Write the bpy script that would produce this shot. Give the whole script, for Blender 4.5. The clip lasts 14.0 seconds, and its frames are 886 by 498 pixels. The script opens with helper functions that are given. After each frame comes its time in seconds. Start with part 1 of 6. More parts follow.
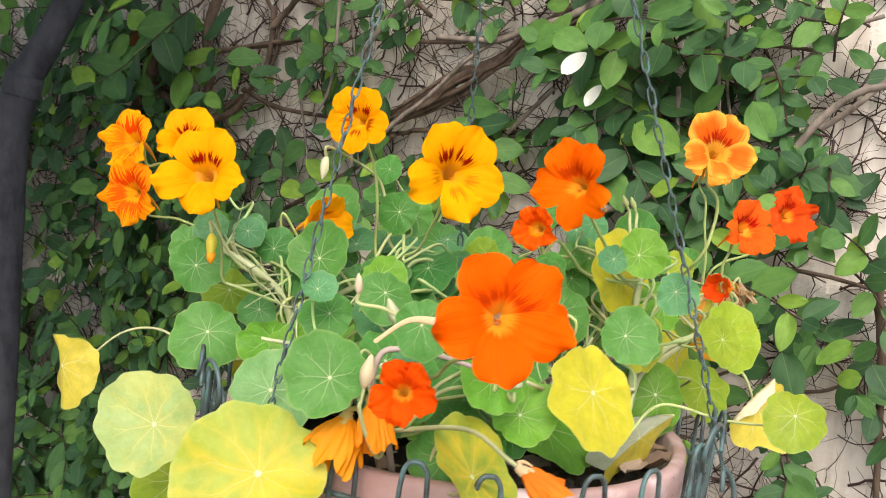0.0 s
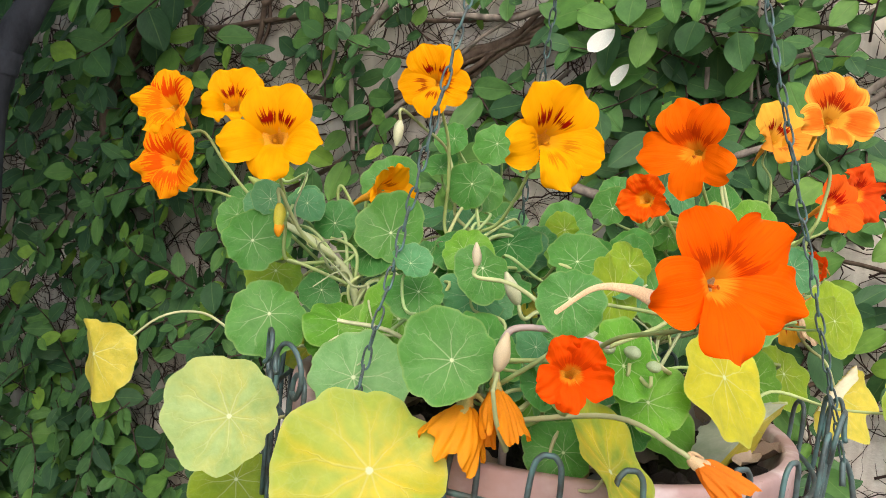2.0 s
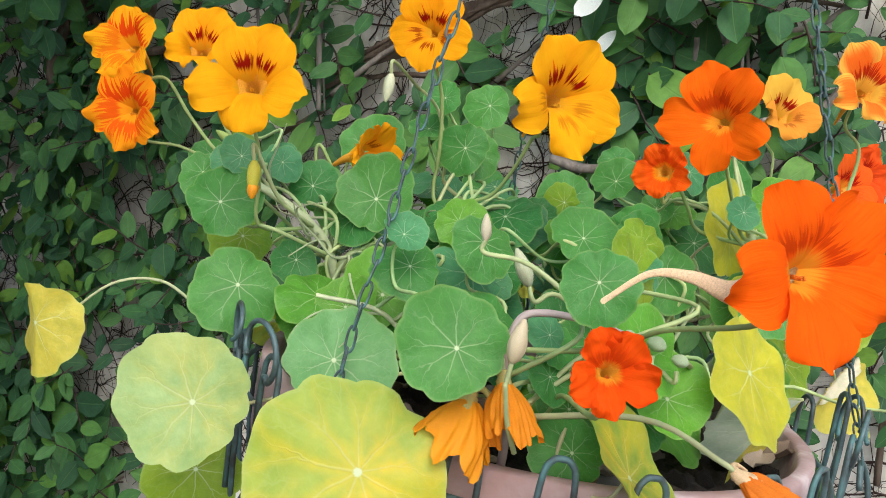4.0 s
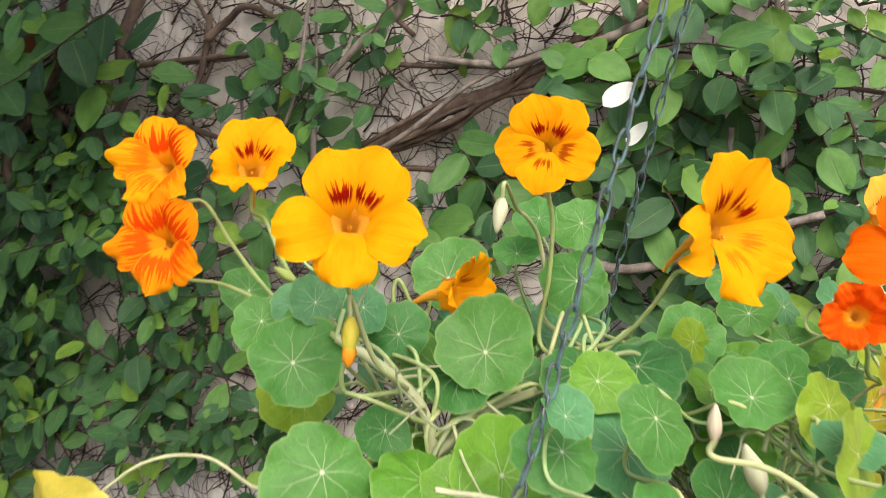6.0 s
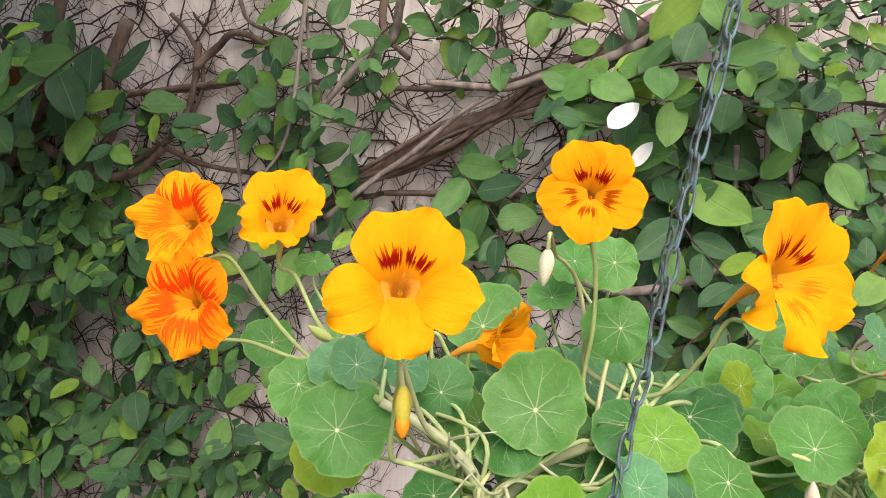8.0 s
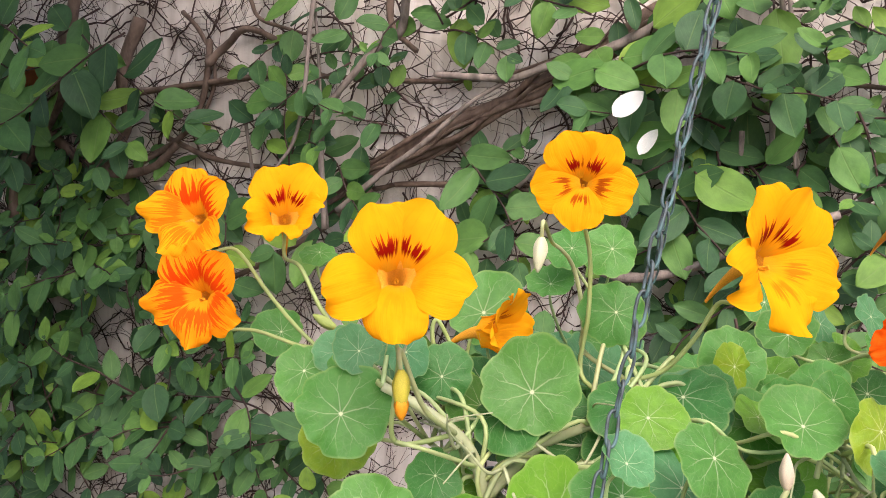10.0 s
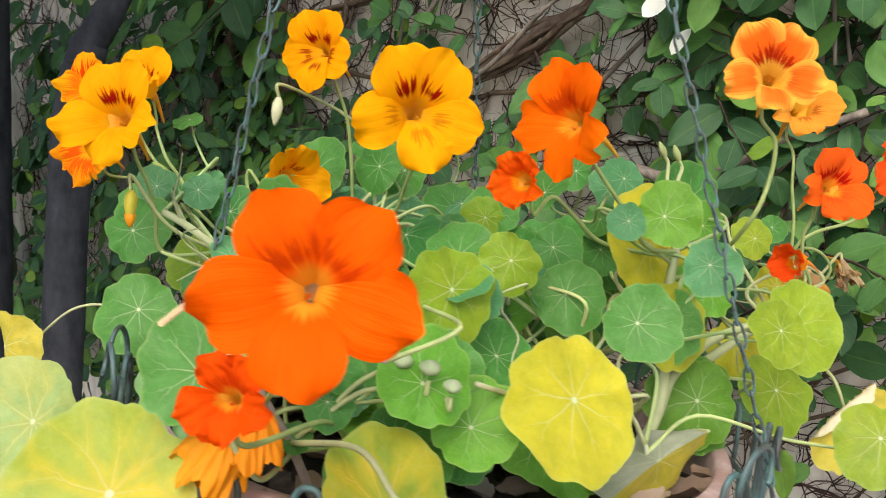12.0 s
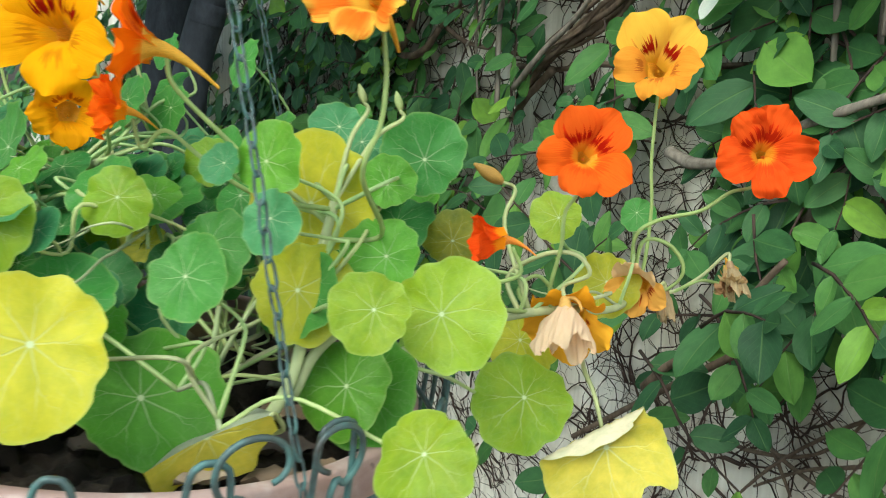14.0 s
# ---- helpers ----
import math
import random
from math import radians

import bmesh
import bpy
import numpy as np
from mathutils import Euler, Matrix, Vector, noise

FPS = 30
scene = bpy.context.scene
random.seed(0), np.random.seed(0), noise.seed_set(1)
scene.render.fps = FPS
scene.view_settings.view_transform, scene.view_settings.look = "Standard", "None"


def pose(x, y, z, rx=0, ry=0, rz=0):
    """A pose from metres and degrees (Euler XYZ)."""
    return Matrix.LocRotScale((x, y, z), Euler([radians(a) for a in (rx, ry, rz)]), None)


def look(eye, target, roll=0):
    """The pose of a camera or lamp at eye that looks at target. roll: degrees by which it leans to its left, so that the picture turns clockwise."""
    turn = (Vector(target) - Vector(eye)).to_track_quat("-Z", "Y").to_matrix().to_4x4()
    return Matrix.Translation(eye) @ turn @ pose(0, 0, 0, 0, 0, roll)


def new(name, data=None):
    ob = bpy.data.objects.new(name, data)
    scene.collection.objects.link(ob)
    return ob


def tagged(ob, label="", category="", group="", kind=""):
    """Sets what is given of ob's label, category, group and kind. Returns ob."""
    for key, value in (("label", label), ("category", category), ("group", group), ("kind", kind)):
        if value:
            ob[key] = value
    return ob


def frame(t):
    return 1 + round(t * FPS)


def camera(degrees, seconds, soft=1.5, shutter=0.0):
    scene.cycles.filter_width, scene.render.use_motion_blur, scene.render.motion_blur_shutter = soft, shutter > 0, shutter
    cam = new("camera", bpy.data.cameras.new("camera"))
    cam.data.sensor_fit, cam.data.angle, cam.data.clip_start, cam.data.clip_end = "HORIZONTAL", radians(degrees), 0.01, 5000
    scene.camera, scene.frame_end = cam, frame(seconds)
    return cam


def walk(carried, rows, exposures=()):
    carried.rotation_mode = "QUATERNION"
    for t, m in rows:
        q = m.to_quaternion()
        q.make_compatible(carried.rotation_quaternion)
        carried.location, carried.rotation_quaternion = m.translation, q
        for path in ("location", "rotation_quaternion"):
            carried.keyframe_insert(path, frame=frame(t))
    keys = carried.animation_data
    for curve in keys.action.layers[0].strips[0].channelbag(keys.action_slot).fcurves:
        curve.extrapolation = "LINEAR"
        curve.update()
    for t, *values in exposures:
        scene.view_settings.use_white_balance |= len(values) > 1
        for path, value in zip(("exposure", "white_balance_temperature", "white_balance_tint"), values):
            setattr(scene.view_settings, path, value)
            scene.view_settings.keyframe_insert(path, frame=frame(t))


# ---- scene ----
cam = camera(51.1, 14.0, soft=0.9, shutter=0.5)
METRES, EYE, TILT, LEAN, TURN = 1.0, 1.5, -10.0, -3.0, 0.0
ROWS = [
    (0.0, 0.0, 0.0, 0.0, 0.0, 0.0, -0.0),
    (0.5, -0.0399, 0.0215, -0.011, -2.2, -0.39, -0.4),
    (1.0, -0.0596, 0.0421, -0.0157, -2.34, -0.63, -0.73),
    (1.5, -0.0738, 0.0482, -0.0177, -2.28, -0.46, -0.48),
    (2.0, -0.081, 0.0563, -0.0145, -3.34, -0.08, -0.15),
    (4.5, -0.1004, 0.1259, -0.0215, -6.53, -2.15, -2.37),
    (5.0, -0.1021, 0.1418, -0.0291, -4.34, -1.74, -2.83),
    (5.5, -0.14, 0.1653, -0.0006, -6.22, 1.08, -2.16),
    (6.0, -0.1656, 0.2147, 0.0186, -9.91, 2.75, -0.72),
    (6.5, -0.1818, 0.2379, 0.0388, -11.51, 3.02, 0.48),
    (7.0, -0.1928, 0.2491, 0.0425, -11.17, 3.2, 1.0),
    (7.5, -0.1906, 0.2421, 0.0402, -11.08, 3.27, 1.17),
    (10.0, -0.1829, 0.2187, 0.0372, -9.92, 2.71, 2.1),
    (10.5, -0.1671, 0.2098, 0.0297, -7.94, 1.85, 1.91),
    (11.0, -0.1127, 0.1734, 0.0169, -2.38, 1.03, 1.19),
    (11.5, 0.0065, 0.1413, -0.004, 4.85, 0.33, 0.33),
    (12.0, 0.0852, 0.1293, -0.0116, 8.99, -0.98, -0.12),
    (12.5, 0.1374, 0.1393, -0.007, 12.87, -1.07, -1.38),
    (13.0, 0.2575, 0.1878, -0.0087, 19.94, -1.5, -4.29),
    (13.5, 0.3188, 0.2232, -0.0119, 24.2, -2.9, -5.3),
    (14.0, 0.3489, 0.2708, -0.0148, 27.31, -2.6, -5.63),
]
# the path: a slow hand-held arc in front of a hanging basket
walk(cam, [(t, pose(0, 0, EYE, TILT, LEAN, TURN) @ pose(METRES * x, METRES * y, METRES * z, 90 + pitch, roll, yaw)) for t, x, y, z, yaw, pitch, roll in ROWS],
     exposures=[(0, 1.009, 6850, 13), (1, 0.857, 6800, 13), (2, 0.78, 6750, 11), (4.5, 0.64, 5950, 3), (5, 0.58, 6000, 0), (5.5, 0.742, 6650, 11), (6, 1.037, 6700, 15), (7.5, 1.13, 6650, 22), (10, 1.15, 6600, 24), (11, 1.22, 6600, 20), (11.5, 1.071, 6800, 16), (12.5, 0.67, 6450, 3), (13.5, 0.71, 6150, -7), (14, 0.82, 6100, -10)])

# ---- light: bright open shade under a hazy sky ----
SUN_AZIMUTH, SUN_HEIGHT = radians(184), radians(47)
world = bpy.data.worlds.new("sky")
scene.world = world
world.use_nodes = True
wn, wl = world.node_tree.nodes, world.node_tree.links
sky = wn.new("ShaderNodeTexSky")
sky.sky_type = "NISHITA"
sky.sun_disc = False
sky.sun_elevation = SUN_HEIGHT
sky.sun_rotation = SUN_AZIMUTH
sky.dust_density = 3.0
wl.new(sky.outputs[0], wn["Background"].inputs[0])
wn["Background"].inputs[1].default_value = 0.15
sun = new("sun", bpy.data.lights.new("sun", "SUN"))
sun.data.energy = 1.25
sun.data.angle = radians(45)
sun.data.color = (1.0, 0.93, 0.80)
sun_way = Vector((math.sin(SUN_AZIMUTH) * math.cos(SUN_HEIGHT), math.cos(SUN_AZIMUTH) * math.cos(SUN_HEIGHT), math.sin(SUN_HEIGHT)))
sun.matrix_world = look(sun_way * 20, (0, 0, 0))


# ---- materials ----
class Graph:
    """A small helper to wire node materials."""

    def __init__(self, name):
        self.mat = bpy.data.materials.new(name)
        self.mat.use_nodes = True
        self.t = self.mat.node_tree
        self.bsdf = self.t.nodes["Principled BSDF"]
        self.out = self.t.nodes["Material Output"]

    def put(self, socket, value):
        if isinstance(value, bpy.types.NodeSocket):
            self.t.links.new(value, socket)
        elif value is not None:
            socket.default_value = value

    def math(self, op, a, b=None, c=None):
        n = self.t.nodes.new("ShaderNodeMath")
        n.operation = op
        for s, v in zip(n.inputs, (a, b, c)):
            self.put(s, v)
        return n.outputs[0]

    def ramp(self, x, lo, hi, to_lo=0.0, to_hi=1.0):
        n = self.t.nodes.new("ShaderNodeMapRange")
        n.interpolation_type = "SMOOTHSTEP"
        for s, v in zip(n.inputs, (x, lo, hi, to_lo, to_hi)):
            self.put(s, v)
        return n.outputs[0]

    def mix(self, f, a, b, how="MIX"):
        n = self.t.nodes.new("ShaderNodeMix")
        n.data_type, n.blend_type = "RGBA", how
        self.put(n.inputs[0], f)
        self.put(n.inputs[6], a)
        self.put(n.inputs[7], b)
        return n.outputs[2]

    def coords(self, which):
        return self.t.nodes.new("ShaderNodeTexCoord").outputs[which]

    def split(self, v):
        n = self.t.nodes.new("ShaderNodeSeparateXYZ")
        self.put(n.inputs[0], v)
        return n.outputs

    def join(self, x, y, z=0.0):
        n = self.t.nodes.new("ShaderNodeCombineXYZ")
        for s, v in zip(n.inputs, (x, y, z)):
            self.put(s, v)
        return n.outputs[0]

    def scaled(self, v, s):
        n = self.t.nodes.new("ShaderNodeVectorMath")
        n.operation = "MULTIPLY"
        self.put(n.inputs[0], v)
        n.inputs[1].default_value = s
        return n.outputs[0]

    def noise(self, v, scale, detail=3.0, rough=0.55):
        n = self.t.nodes.new("ShaderNodeTexNoise")
        self.put(n.inputs["Vector"], v)
        n.inputs["Scale"].default_value = scale
        n.inputs["Detail"].default_value = detail
        n.inputs["Roughness"].default_value = rough
        return n.outputs[0]

    def colours(self, x, *stops):
        n = self.t.nodes.new("ShaderNodeValToRGB")
        self.put(n.inputs[0], x)
        e = n.color_ramp.elements
        while len(e) < len(stops):
            e.new(0.5)
        for el, (p, c) in zip(e, stops):
            el.position, el.color = p, (*c, 1)
        return n.outputs[0]

    def thing(self):
        return self.t.nodes.new("ShaderNodeObjectInfo").outputs

    def chance(self):
        """A number for each object, or each island of a joined mesh."""
        a = self.thing()["Random"]
        b = self.t.nodes.new("ShaderNodeNewGeometry").outputs["Random Per Island"]
        return self.math("FRACT", self.math("ADD", a, b))

    def bump(self, height, strength, distance):
        n = self.t.nodes.new("ShaderNodeBump")
        n.inputs["Strength"].default_value = strength
        n.inputs["Distance"].default_value = distance
        self.put(n.inputs["Height"], height)
        self.put(self.bsdf.inputs["Normal"], n.outputs[0])

    def surface(self, colour, rough=0.6, metal=0.0, spec=0.5):
        self.put(self.bsdf.inputs["Base Color"], colour if isinstance(colour, bpy.types.NodeSocket) else (*colour, 1))
        self.put(self.bsdf.inputs["Roughness"], rough)
        self.put(self.bsdf.inputs["Metallic"], metal)
        self.put(self.bsdf.inputs["Specular IOR Level"], spec)
        return self.mat

    def thin(self, colour, share):
        """Lets some light through, as a leaf or petal does."""
        tr = self.t.nodes.new("ShaderNodeBsdfTranslucent")
        self.put(tr.inputs[0], colour)
        mx = self.t.nodes.new("ShaderNodeMixShader")
        mx.inputs[0].default_value = share
        self.t.links.new(self.bsdf.outputs[0], mx.inputs[1])
        self.t.links.new(tr.outputs[0], mx.inputs[2])
        self.t.links.new(mx.outputs[0], self.out.inputs[0])


def shield_leaf_material():
    """Round leaf with pale veins from a pale dot; the object's colour tints it, its alpha yellows it along the veins."""
    g = Graph("nasturtium_leaf")
    x, y, _ = g.split(g.coords("UV"))
    x, y = g.math("MULTIPLY_ADD", x, 2.0, -1.0), g.math("MULTIPLY_ADD", y, 2.0, -1.0)
    info = g.thing()
    wob = g.noise(g.join(x, y, g.math("MULTIPLY", info["Random"], 70.0)), 2.6, 3.0)
    r = g.math("SQRT", g.math("ADD", g.math("MULTIPLY", x, x), g.math("MULTIPLY", y, y)))
    ang = g.math("ADD", g.math("ARCTAN2", y, x), g.math("MULTIPLY", g.math("SUBTRACT", wob, 0.5), g.math("MULTIPLY_ADD", r, 0.55, 0.1)))

    def spokes(n, phase, start, rate):
        """Distance from n veins that fork once, at radius start."""
        f = g.math("FRACT", g.math("ADD", g.math("MULTIPLY", ang, n / (2 * math.pi)), phase))
        away = g.math("MULTIPLY", g.math("ABSOLUTE", g.math("SUBTRACT", f, 0.5)), 2 * math.pi / n)
        part = g.math("MULTIPLY", g.math("MAXIMUM", g.math("SUBTRACT", r, start), 0.0), rate)
        return g.math("MULTIPLY", g.math("ABSOLUTE", g.math("SUBTRACT", away, part)), r)

    one, two = spokes(9, 0.2, 0.46, 0.42), spokes(9, 0.7, 0.72, 0.5)
    fade = g.ramp(r, 0.10, 0.95, 1.0, 0.16)
    main = g.math("MULTIPLY", g.ramp(one, 0.001, g.math("MULTIPLY_ADD", r, -0.012, 0.024), 1.0, 0.0), fade)
    fork = g.math("MULTIPLY", g.math("MULTIPLY", g.ramp(two, 0.003, 0.016, 1.0, 0.0), g.ramp(r, 0.5, 0.65)), 0.05)
    net = g.t.nodes.new("ShaderNodeTexVoronoi")
    net.feature = "DISTANCE_TO_EDGE"
    g.put(net.inputs["Vector"], g.coords("UV"))
    net.inputs["Scale"].default_value = 11.0
    mesh_lines = g.math("MULTIPLY", g.ramp(net.outputs["Distance"], 0.0, 0.06, 1.0, 0.0), 0.03)
    dot = g.ramp(r, 0.03, 0.06, 1.0, 0.0)
    veins = g.math("MAXIMUM", g.math("MAXIMUM", g.math("MULTIPLY", main, g.math("MULTIPLY_ADD", info["Alpha"], -0.24, 0.36)), g.math("MAXIMUM", fork, mesh_lines)), g.math("MULTIPLY", dot, 0.9))
    tint = info["Color"]
    blotch = g.noise(g.coords("UV"), 5.0, 6.0, 0.65)
    shade = g.colours(blotch, (0.28, (0.74, 0.80, 0.72)), (0.72, (1.18, 1.12, 1.2)))
    base = g.mix(1.0, tint, shade, "MULTIPLY")
    patch = g.ramp(g.noise(g.join(x, y, g.math("MULTIPLY", info["Random"], 50.0)), 1.3, 3.0, 0.6), 0.40, 0.66)
    halo = g.math("MULTIPLY", g.math("ADD", g.math("MULTIPLY", patch, 0.75), g.math("MULTIPLY", g.math("MULTIPLY", g.ramp(one, 0.0, 0.11, 1.0, 0.0), g.ramp(r, 0.3, 1.0, 1.0, 0.3)), 0.6)), info["Alpha"])
    base = g.mix(g.math("MULTIPLY", halo, 0.8), base, (0.80, 0.58, 0.02, 1))
    edge = g.math("MULTIPLY", g.ramp(r, 0.93, 1.0), 0.25)
    base = g.mix(edge, base, (0.45, 0.55, 0.2, 1))
    col = g.mix(veins, base, (0.70, 0.78, 0.50, 1))
    specks = g.ramp(g.noise(g.coords("UV"), 26.0, 2.0), 0.68, 0.76)
    col = g.mix(g.math("MULTIPLY", specks, 0.25), col, (0.35, 0.33, 0.1, 1))
    g.surface(col, 0.5, 0.0, 0.35)
    g.bump(g.math("SUBTRACT", g.noise(g.coords("UV"), 9.0, 4.0), g.math("MULTIPLY", main, 0.35)), 0.4, 0.0016)
    g.thin(col, 0.3)
    return g.mat


def petal_material(name, streak, reach, width, fray=1.1, edge=None, vein=0.3, throat_end=0.24, throat_share=0.5, throat_colour=(0.62, 0.40, 0.03, 1)):
    """Petal tinted by the object's colour, with streaks fanning from the throat; the object's alpha sets how strong they are."""
    g = Graph(name)
    u, v, _ = g.split(g.coords("UV"))
    info = g.thing()
    across = g.math("SUBTRACT", u, 0.5)
    seed = g.math("MULTIPLY", info["Random"], 37.0)
    lines = g.noise(g.join(g.math("MULTIPLY_ADD", u, 21.0, seed), g.math("MULTIPLY", v, 1.2), seed), 1.0, 2.0)
    fine = g.noise(g.join(g.math("MULTIPLY_ADD", u, 40.0, seed), g.math("MULTIPLY", v, 2.0), seed), 1.0, 2.0)
    tint = info["Color"]
    base = g.mix(g.math("MULTIPLY", g.ramp(fine, 0.5, 0.72), vein), tint, g.mix(1.0, tint, (0.85, 0.45, 0.35, 1), "MULTIPLY"))
    if edge:
        rim = g.math("MAXIMUM", g.ramp(g.math("ABSOLUTE", across), 0.20, 0.50), g.ramp(v, 0.70, 1.02))
        rim = g.math("MULTIPLY", g.math("MULTIPLY", rim, g.ramp(lines, 0.28, 0.56)), 0.85)
        base = g.mix(rim, base, (*edge, 1))
    soft = g.noise(g.coords("UV"), 3.0, 2.0)
    base = g.mix(1.0, base, g.colours(soft, (0.3, (0.95, 0.91, 0.9)), (0.7, (1.0, 1.0, 1.0))), "MULTIPLY")
    end = g.math("MULTIPLY_ADD", g.math("SUBTRACT", lines, 0.5), fray, reach)
    length = g.ramp(g.math("SUBTRACT", end, v), -0.01, 0.05)
    spread = g.ramp(g.math("ADD", g.math("ABSOLUTE", across), g.math("MULTIPLY", g.math("SUBTRACT", fine, 0.5), 0.12)), width * 0.75, width, 1.0, 0.0)
    start = g.ramp(g.math("ADD", v, g.math("MULTIPLY", g.math("SUBTRACT", lines, 0.5), 0.30)), 0.17, 0.27)
    mark = g.math("MULTIPLY", g.math("MULTIPLY", g.math("MULTIPLY", length, spread), start), info["Alpha"])
    throat = g.ramp(g.math("ADD", g.math("ADD", v, g.math("MULTIPLY", g.math("ABSOLUTE", across), 0.25)), g.math("MULTIPLY", g.math("SUBTRACT", lines, 0.5), 0.25)), throat_end - 0.16, throat_end, 1.0, 0.0)
    base = g.mix(g.math("MULTIPLY", throat, throat_share), base, throat_colour)
    streak_end = g.mix(1.0, base, (0.95, 0.30, 0.3, 1), "MULTIPLY")
    streak = g.mix(g.ramp(v, reach - 0.08, reach + 0.14), (*streak, 1), streak_end)
    col = g.mix(mark, base, streak)
    g.surface(col, 0.7, 0.0, 0.06)
    g.bump(g.math("ADD", fine, g.math("MULTIPLY", lines, 0.8)), 0.3, 0.0012)
    g.thin(col, 0.32)
    return g.mat


def vine_leaf_material(name, *stops):
    g = Graph(name)
    u, v, _ = g.split(g.coords("UV"))
    k = g.chance()
    col = g.colours(k, *stops)
    side = g.math("ABSOLUTE", g.math("SUBTRACT", u, 0.5))
    rib = g.ramp(side, 0.008, 0.03, 1.0, 0.0)
    ladder = g.math("FRACT", g.math("MULTIPLY", g.math("SUBTRACT", v, g.math("MULTIPLY", side, 0.9)), 7.0))
    ribs = g.math("MULTIPLY", g.ramp(g.math("ABSOLUTE", g.math("SUBTRACT", ladder, 0.5)), 0.02, 0.1, 1.0, 0.0), 0.06)
    blotch = g.noise(g.join(u, v, g.math("MULTIPLY", k, 40.0)), 3.5, 5.0, 0.6)
    col = g.mix(1.0, col, g.colours(blotch, (0.3, (0.76, 0.78, 0.78)), (0.72, (1.16, 1.12, 1.05))), "MULTIPLY")
    col = g.mix(g.math("MAXIMUM", g.math("MULTIPLY", rib, 0.35), ribs), col, (0.18, 0.30, 0.09, 1))
    g.surface(col, 0.58, 0.0, 0.32)
    g.bump(g.math("SUBTRACT", blotch, g.math("ADD", g.math("MULTIPLY", rib, 0.7), ribs)), 0.3, 0.002)
    g.thin(col, 0.25)
    return g.mat


def tinted_material(name, rough=0.55, share=0.2, scale=60.0):
    """Soft plant tissue in the object's own colour."""
    g = Graph(name)
    n = g.noise(g.coords("Object"), scale, 4.0)
    col = g.mix(1.0, g.thing()["Color"], g.colours(n, (0.3, (0.72, 0.72, 0.72)), (0.7, (1.12, 1.12, 1.12))), "MULTIPLY")
    g.surface(col, rough, 0.0, 0.4)
    g.bump(n, 0.25, 0.001)
    if share:
        g.thin(col, share)
    return g.mat


def bark_material(name, dark, light, scale, stretch, rough=0.85):
    g = Graph(name)
    p = g.coords("Object")
    n = g.noise(g.scaled(p, stretch), scale, 5.0, 0.65)
    m = g.noise(p, scale * 0.25, 3.0)
    col = g.colours(n, (0.3, dark), (0.72, light))
    col = g.mix(g.math("MULTIPLY", g.ramp(m, 0.45, 0.7), 0.5), col, (*[0.5 * (a + b) * 1.1 for a, b in zip(dark, light)], 1))
    g.surface(col, rough, 0.0, 0.3)
    g.bump(n, 0.7, 0.004)
    return g.mat


def plaster_material():
    g = Graph("old_limewash")
    p = g.coords("Object")
    big = g.noise(p, 2.2, 4.0, 0.6)
    streak = g.noise(g.scaled(p, (34.0, 34.0, 2.5)), 1.0, 4.0, 0.6)
    grit = g.noise(p, 120.0, 4.0, 0.7)
    col = g.colours(big, (0.32, (0.69, 0.645, 0.59)), (0.55, (0.81, 0.78, 0.735)), (0.75, (0.85, 0.83, 0.79)))
    col = g.mix(1.0, col, g.colours(streak, (0.32, (0.72, 0.68, 0.64)), (0.6, (1.03, 1.02, 1.0))), "MULTIPLY")
    stain = g.ramp(g.noise(g.scaled(p, (3.0, 3.0, 1.2)), 2.0, 5.0, 0.7), 0.56, 0.72)
    col = g.mix(g.math("MULTIPLY", stain, 0.45), col, (0.30, 0.25, 0.20, 1))
    g.surface(col, 0.92, 0.0, 0.2)
    g.bump(g.math("ADD", g.math("MULTIPLY", streak, 0.8), g.math("MULTIPLY", grit, 0.6)), 0.6, 0.006)
    return g.mat


def pot_material():
    g = Graph("terracotta")
    p = g.coords("Object")
    n = g.noise(p, 14.0, 5.0, 0.6)
    grit = g.noise(p, 160.0, 3.0)
    col = g.colours(n, (0.3, (0.36, 0.22, 0.20)), (0.55, (0.46, 0.33, 0.32)), (0.75, (0.54, 0.44, 0.45)))
    bloom = g.ramp(g.noise(p, 30.0, 4.0), 0.52, 0.68)
    col = g.mix(g.math("MULTIPLY", bloom, 0.6), col, (0.66, 0.58, 0.58, 1))
    damp = g.ramp(g.noise(g.scaled(p, (1.0, 1.0, 3.0)), 9.0, 5.0, 0.65), 0.52, 0.66)
    col = g.mix(g.math("MULTIPLY", damp, 0.4), col, (0.24, 0.15, 0.12, 1))
    pits = g.ramp(g.noise(p, 110.0, 3.0), 0.66, 0.74)
    col = g.mix(g.math("MULTIPLY", pits, 0.6), col, (0.13, 0.10, 0.09, 1))
    g.surface(col, 0.85, 0.0, 0.25)
    g.bump(g.math("ADD", n, grit), 0.4, 0.002)
    return g.mat


def wire_material():
    g = Graph("verdigris_wire")
    p = g.coords("Object")
    n = g.noise(p, 60.0, 4.0, 0.65)
    col = g.colours(n, (0.34, (0.045, 0.045, 0.045)), (0.52, (0.08, 0.125, 0.13)), (0.70, (0.10, 0.215, 0.215)))
    g.surface(col, g.ramp(n, 0.3, 0.7, 0.38, 0.6), 0.25, 0.5)
    g.bump(n, 0.3, 0.0008)
    return g.mat


def soil_material(name, dark, light, scale):
    g = Graph(name)
    p = g.coords("Object")
    n = g.noise(p, scale, 6.0, 0.7)
    col = g.colours(n, (0.35, dark), (0.75, light))
    g.surface(col, 0.95, 0.0, 0.2)
    g.bump(n, 0.9, 0.006)
    return g.mat


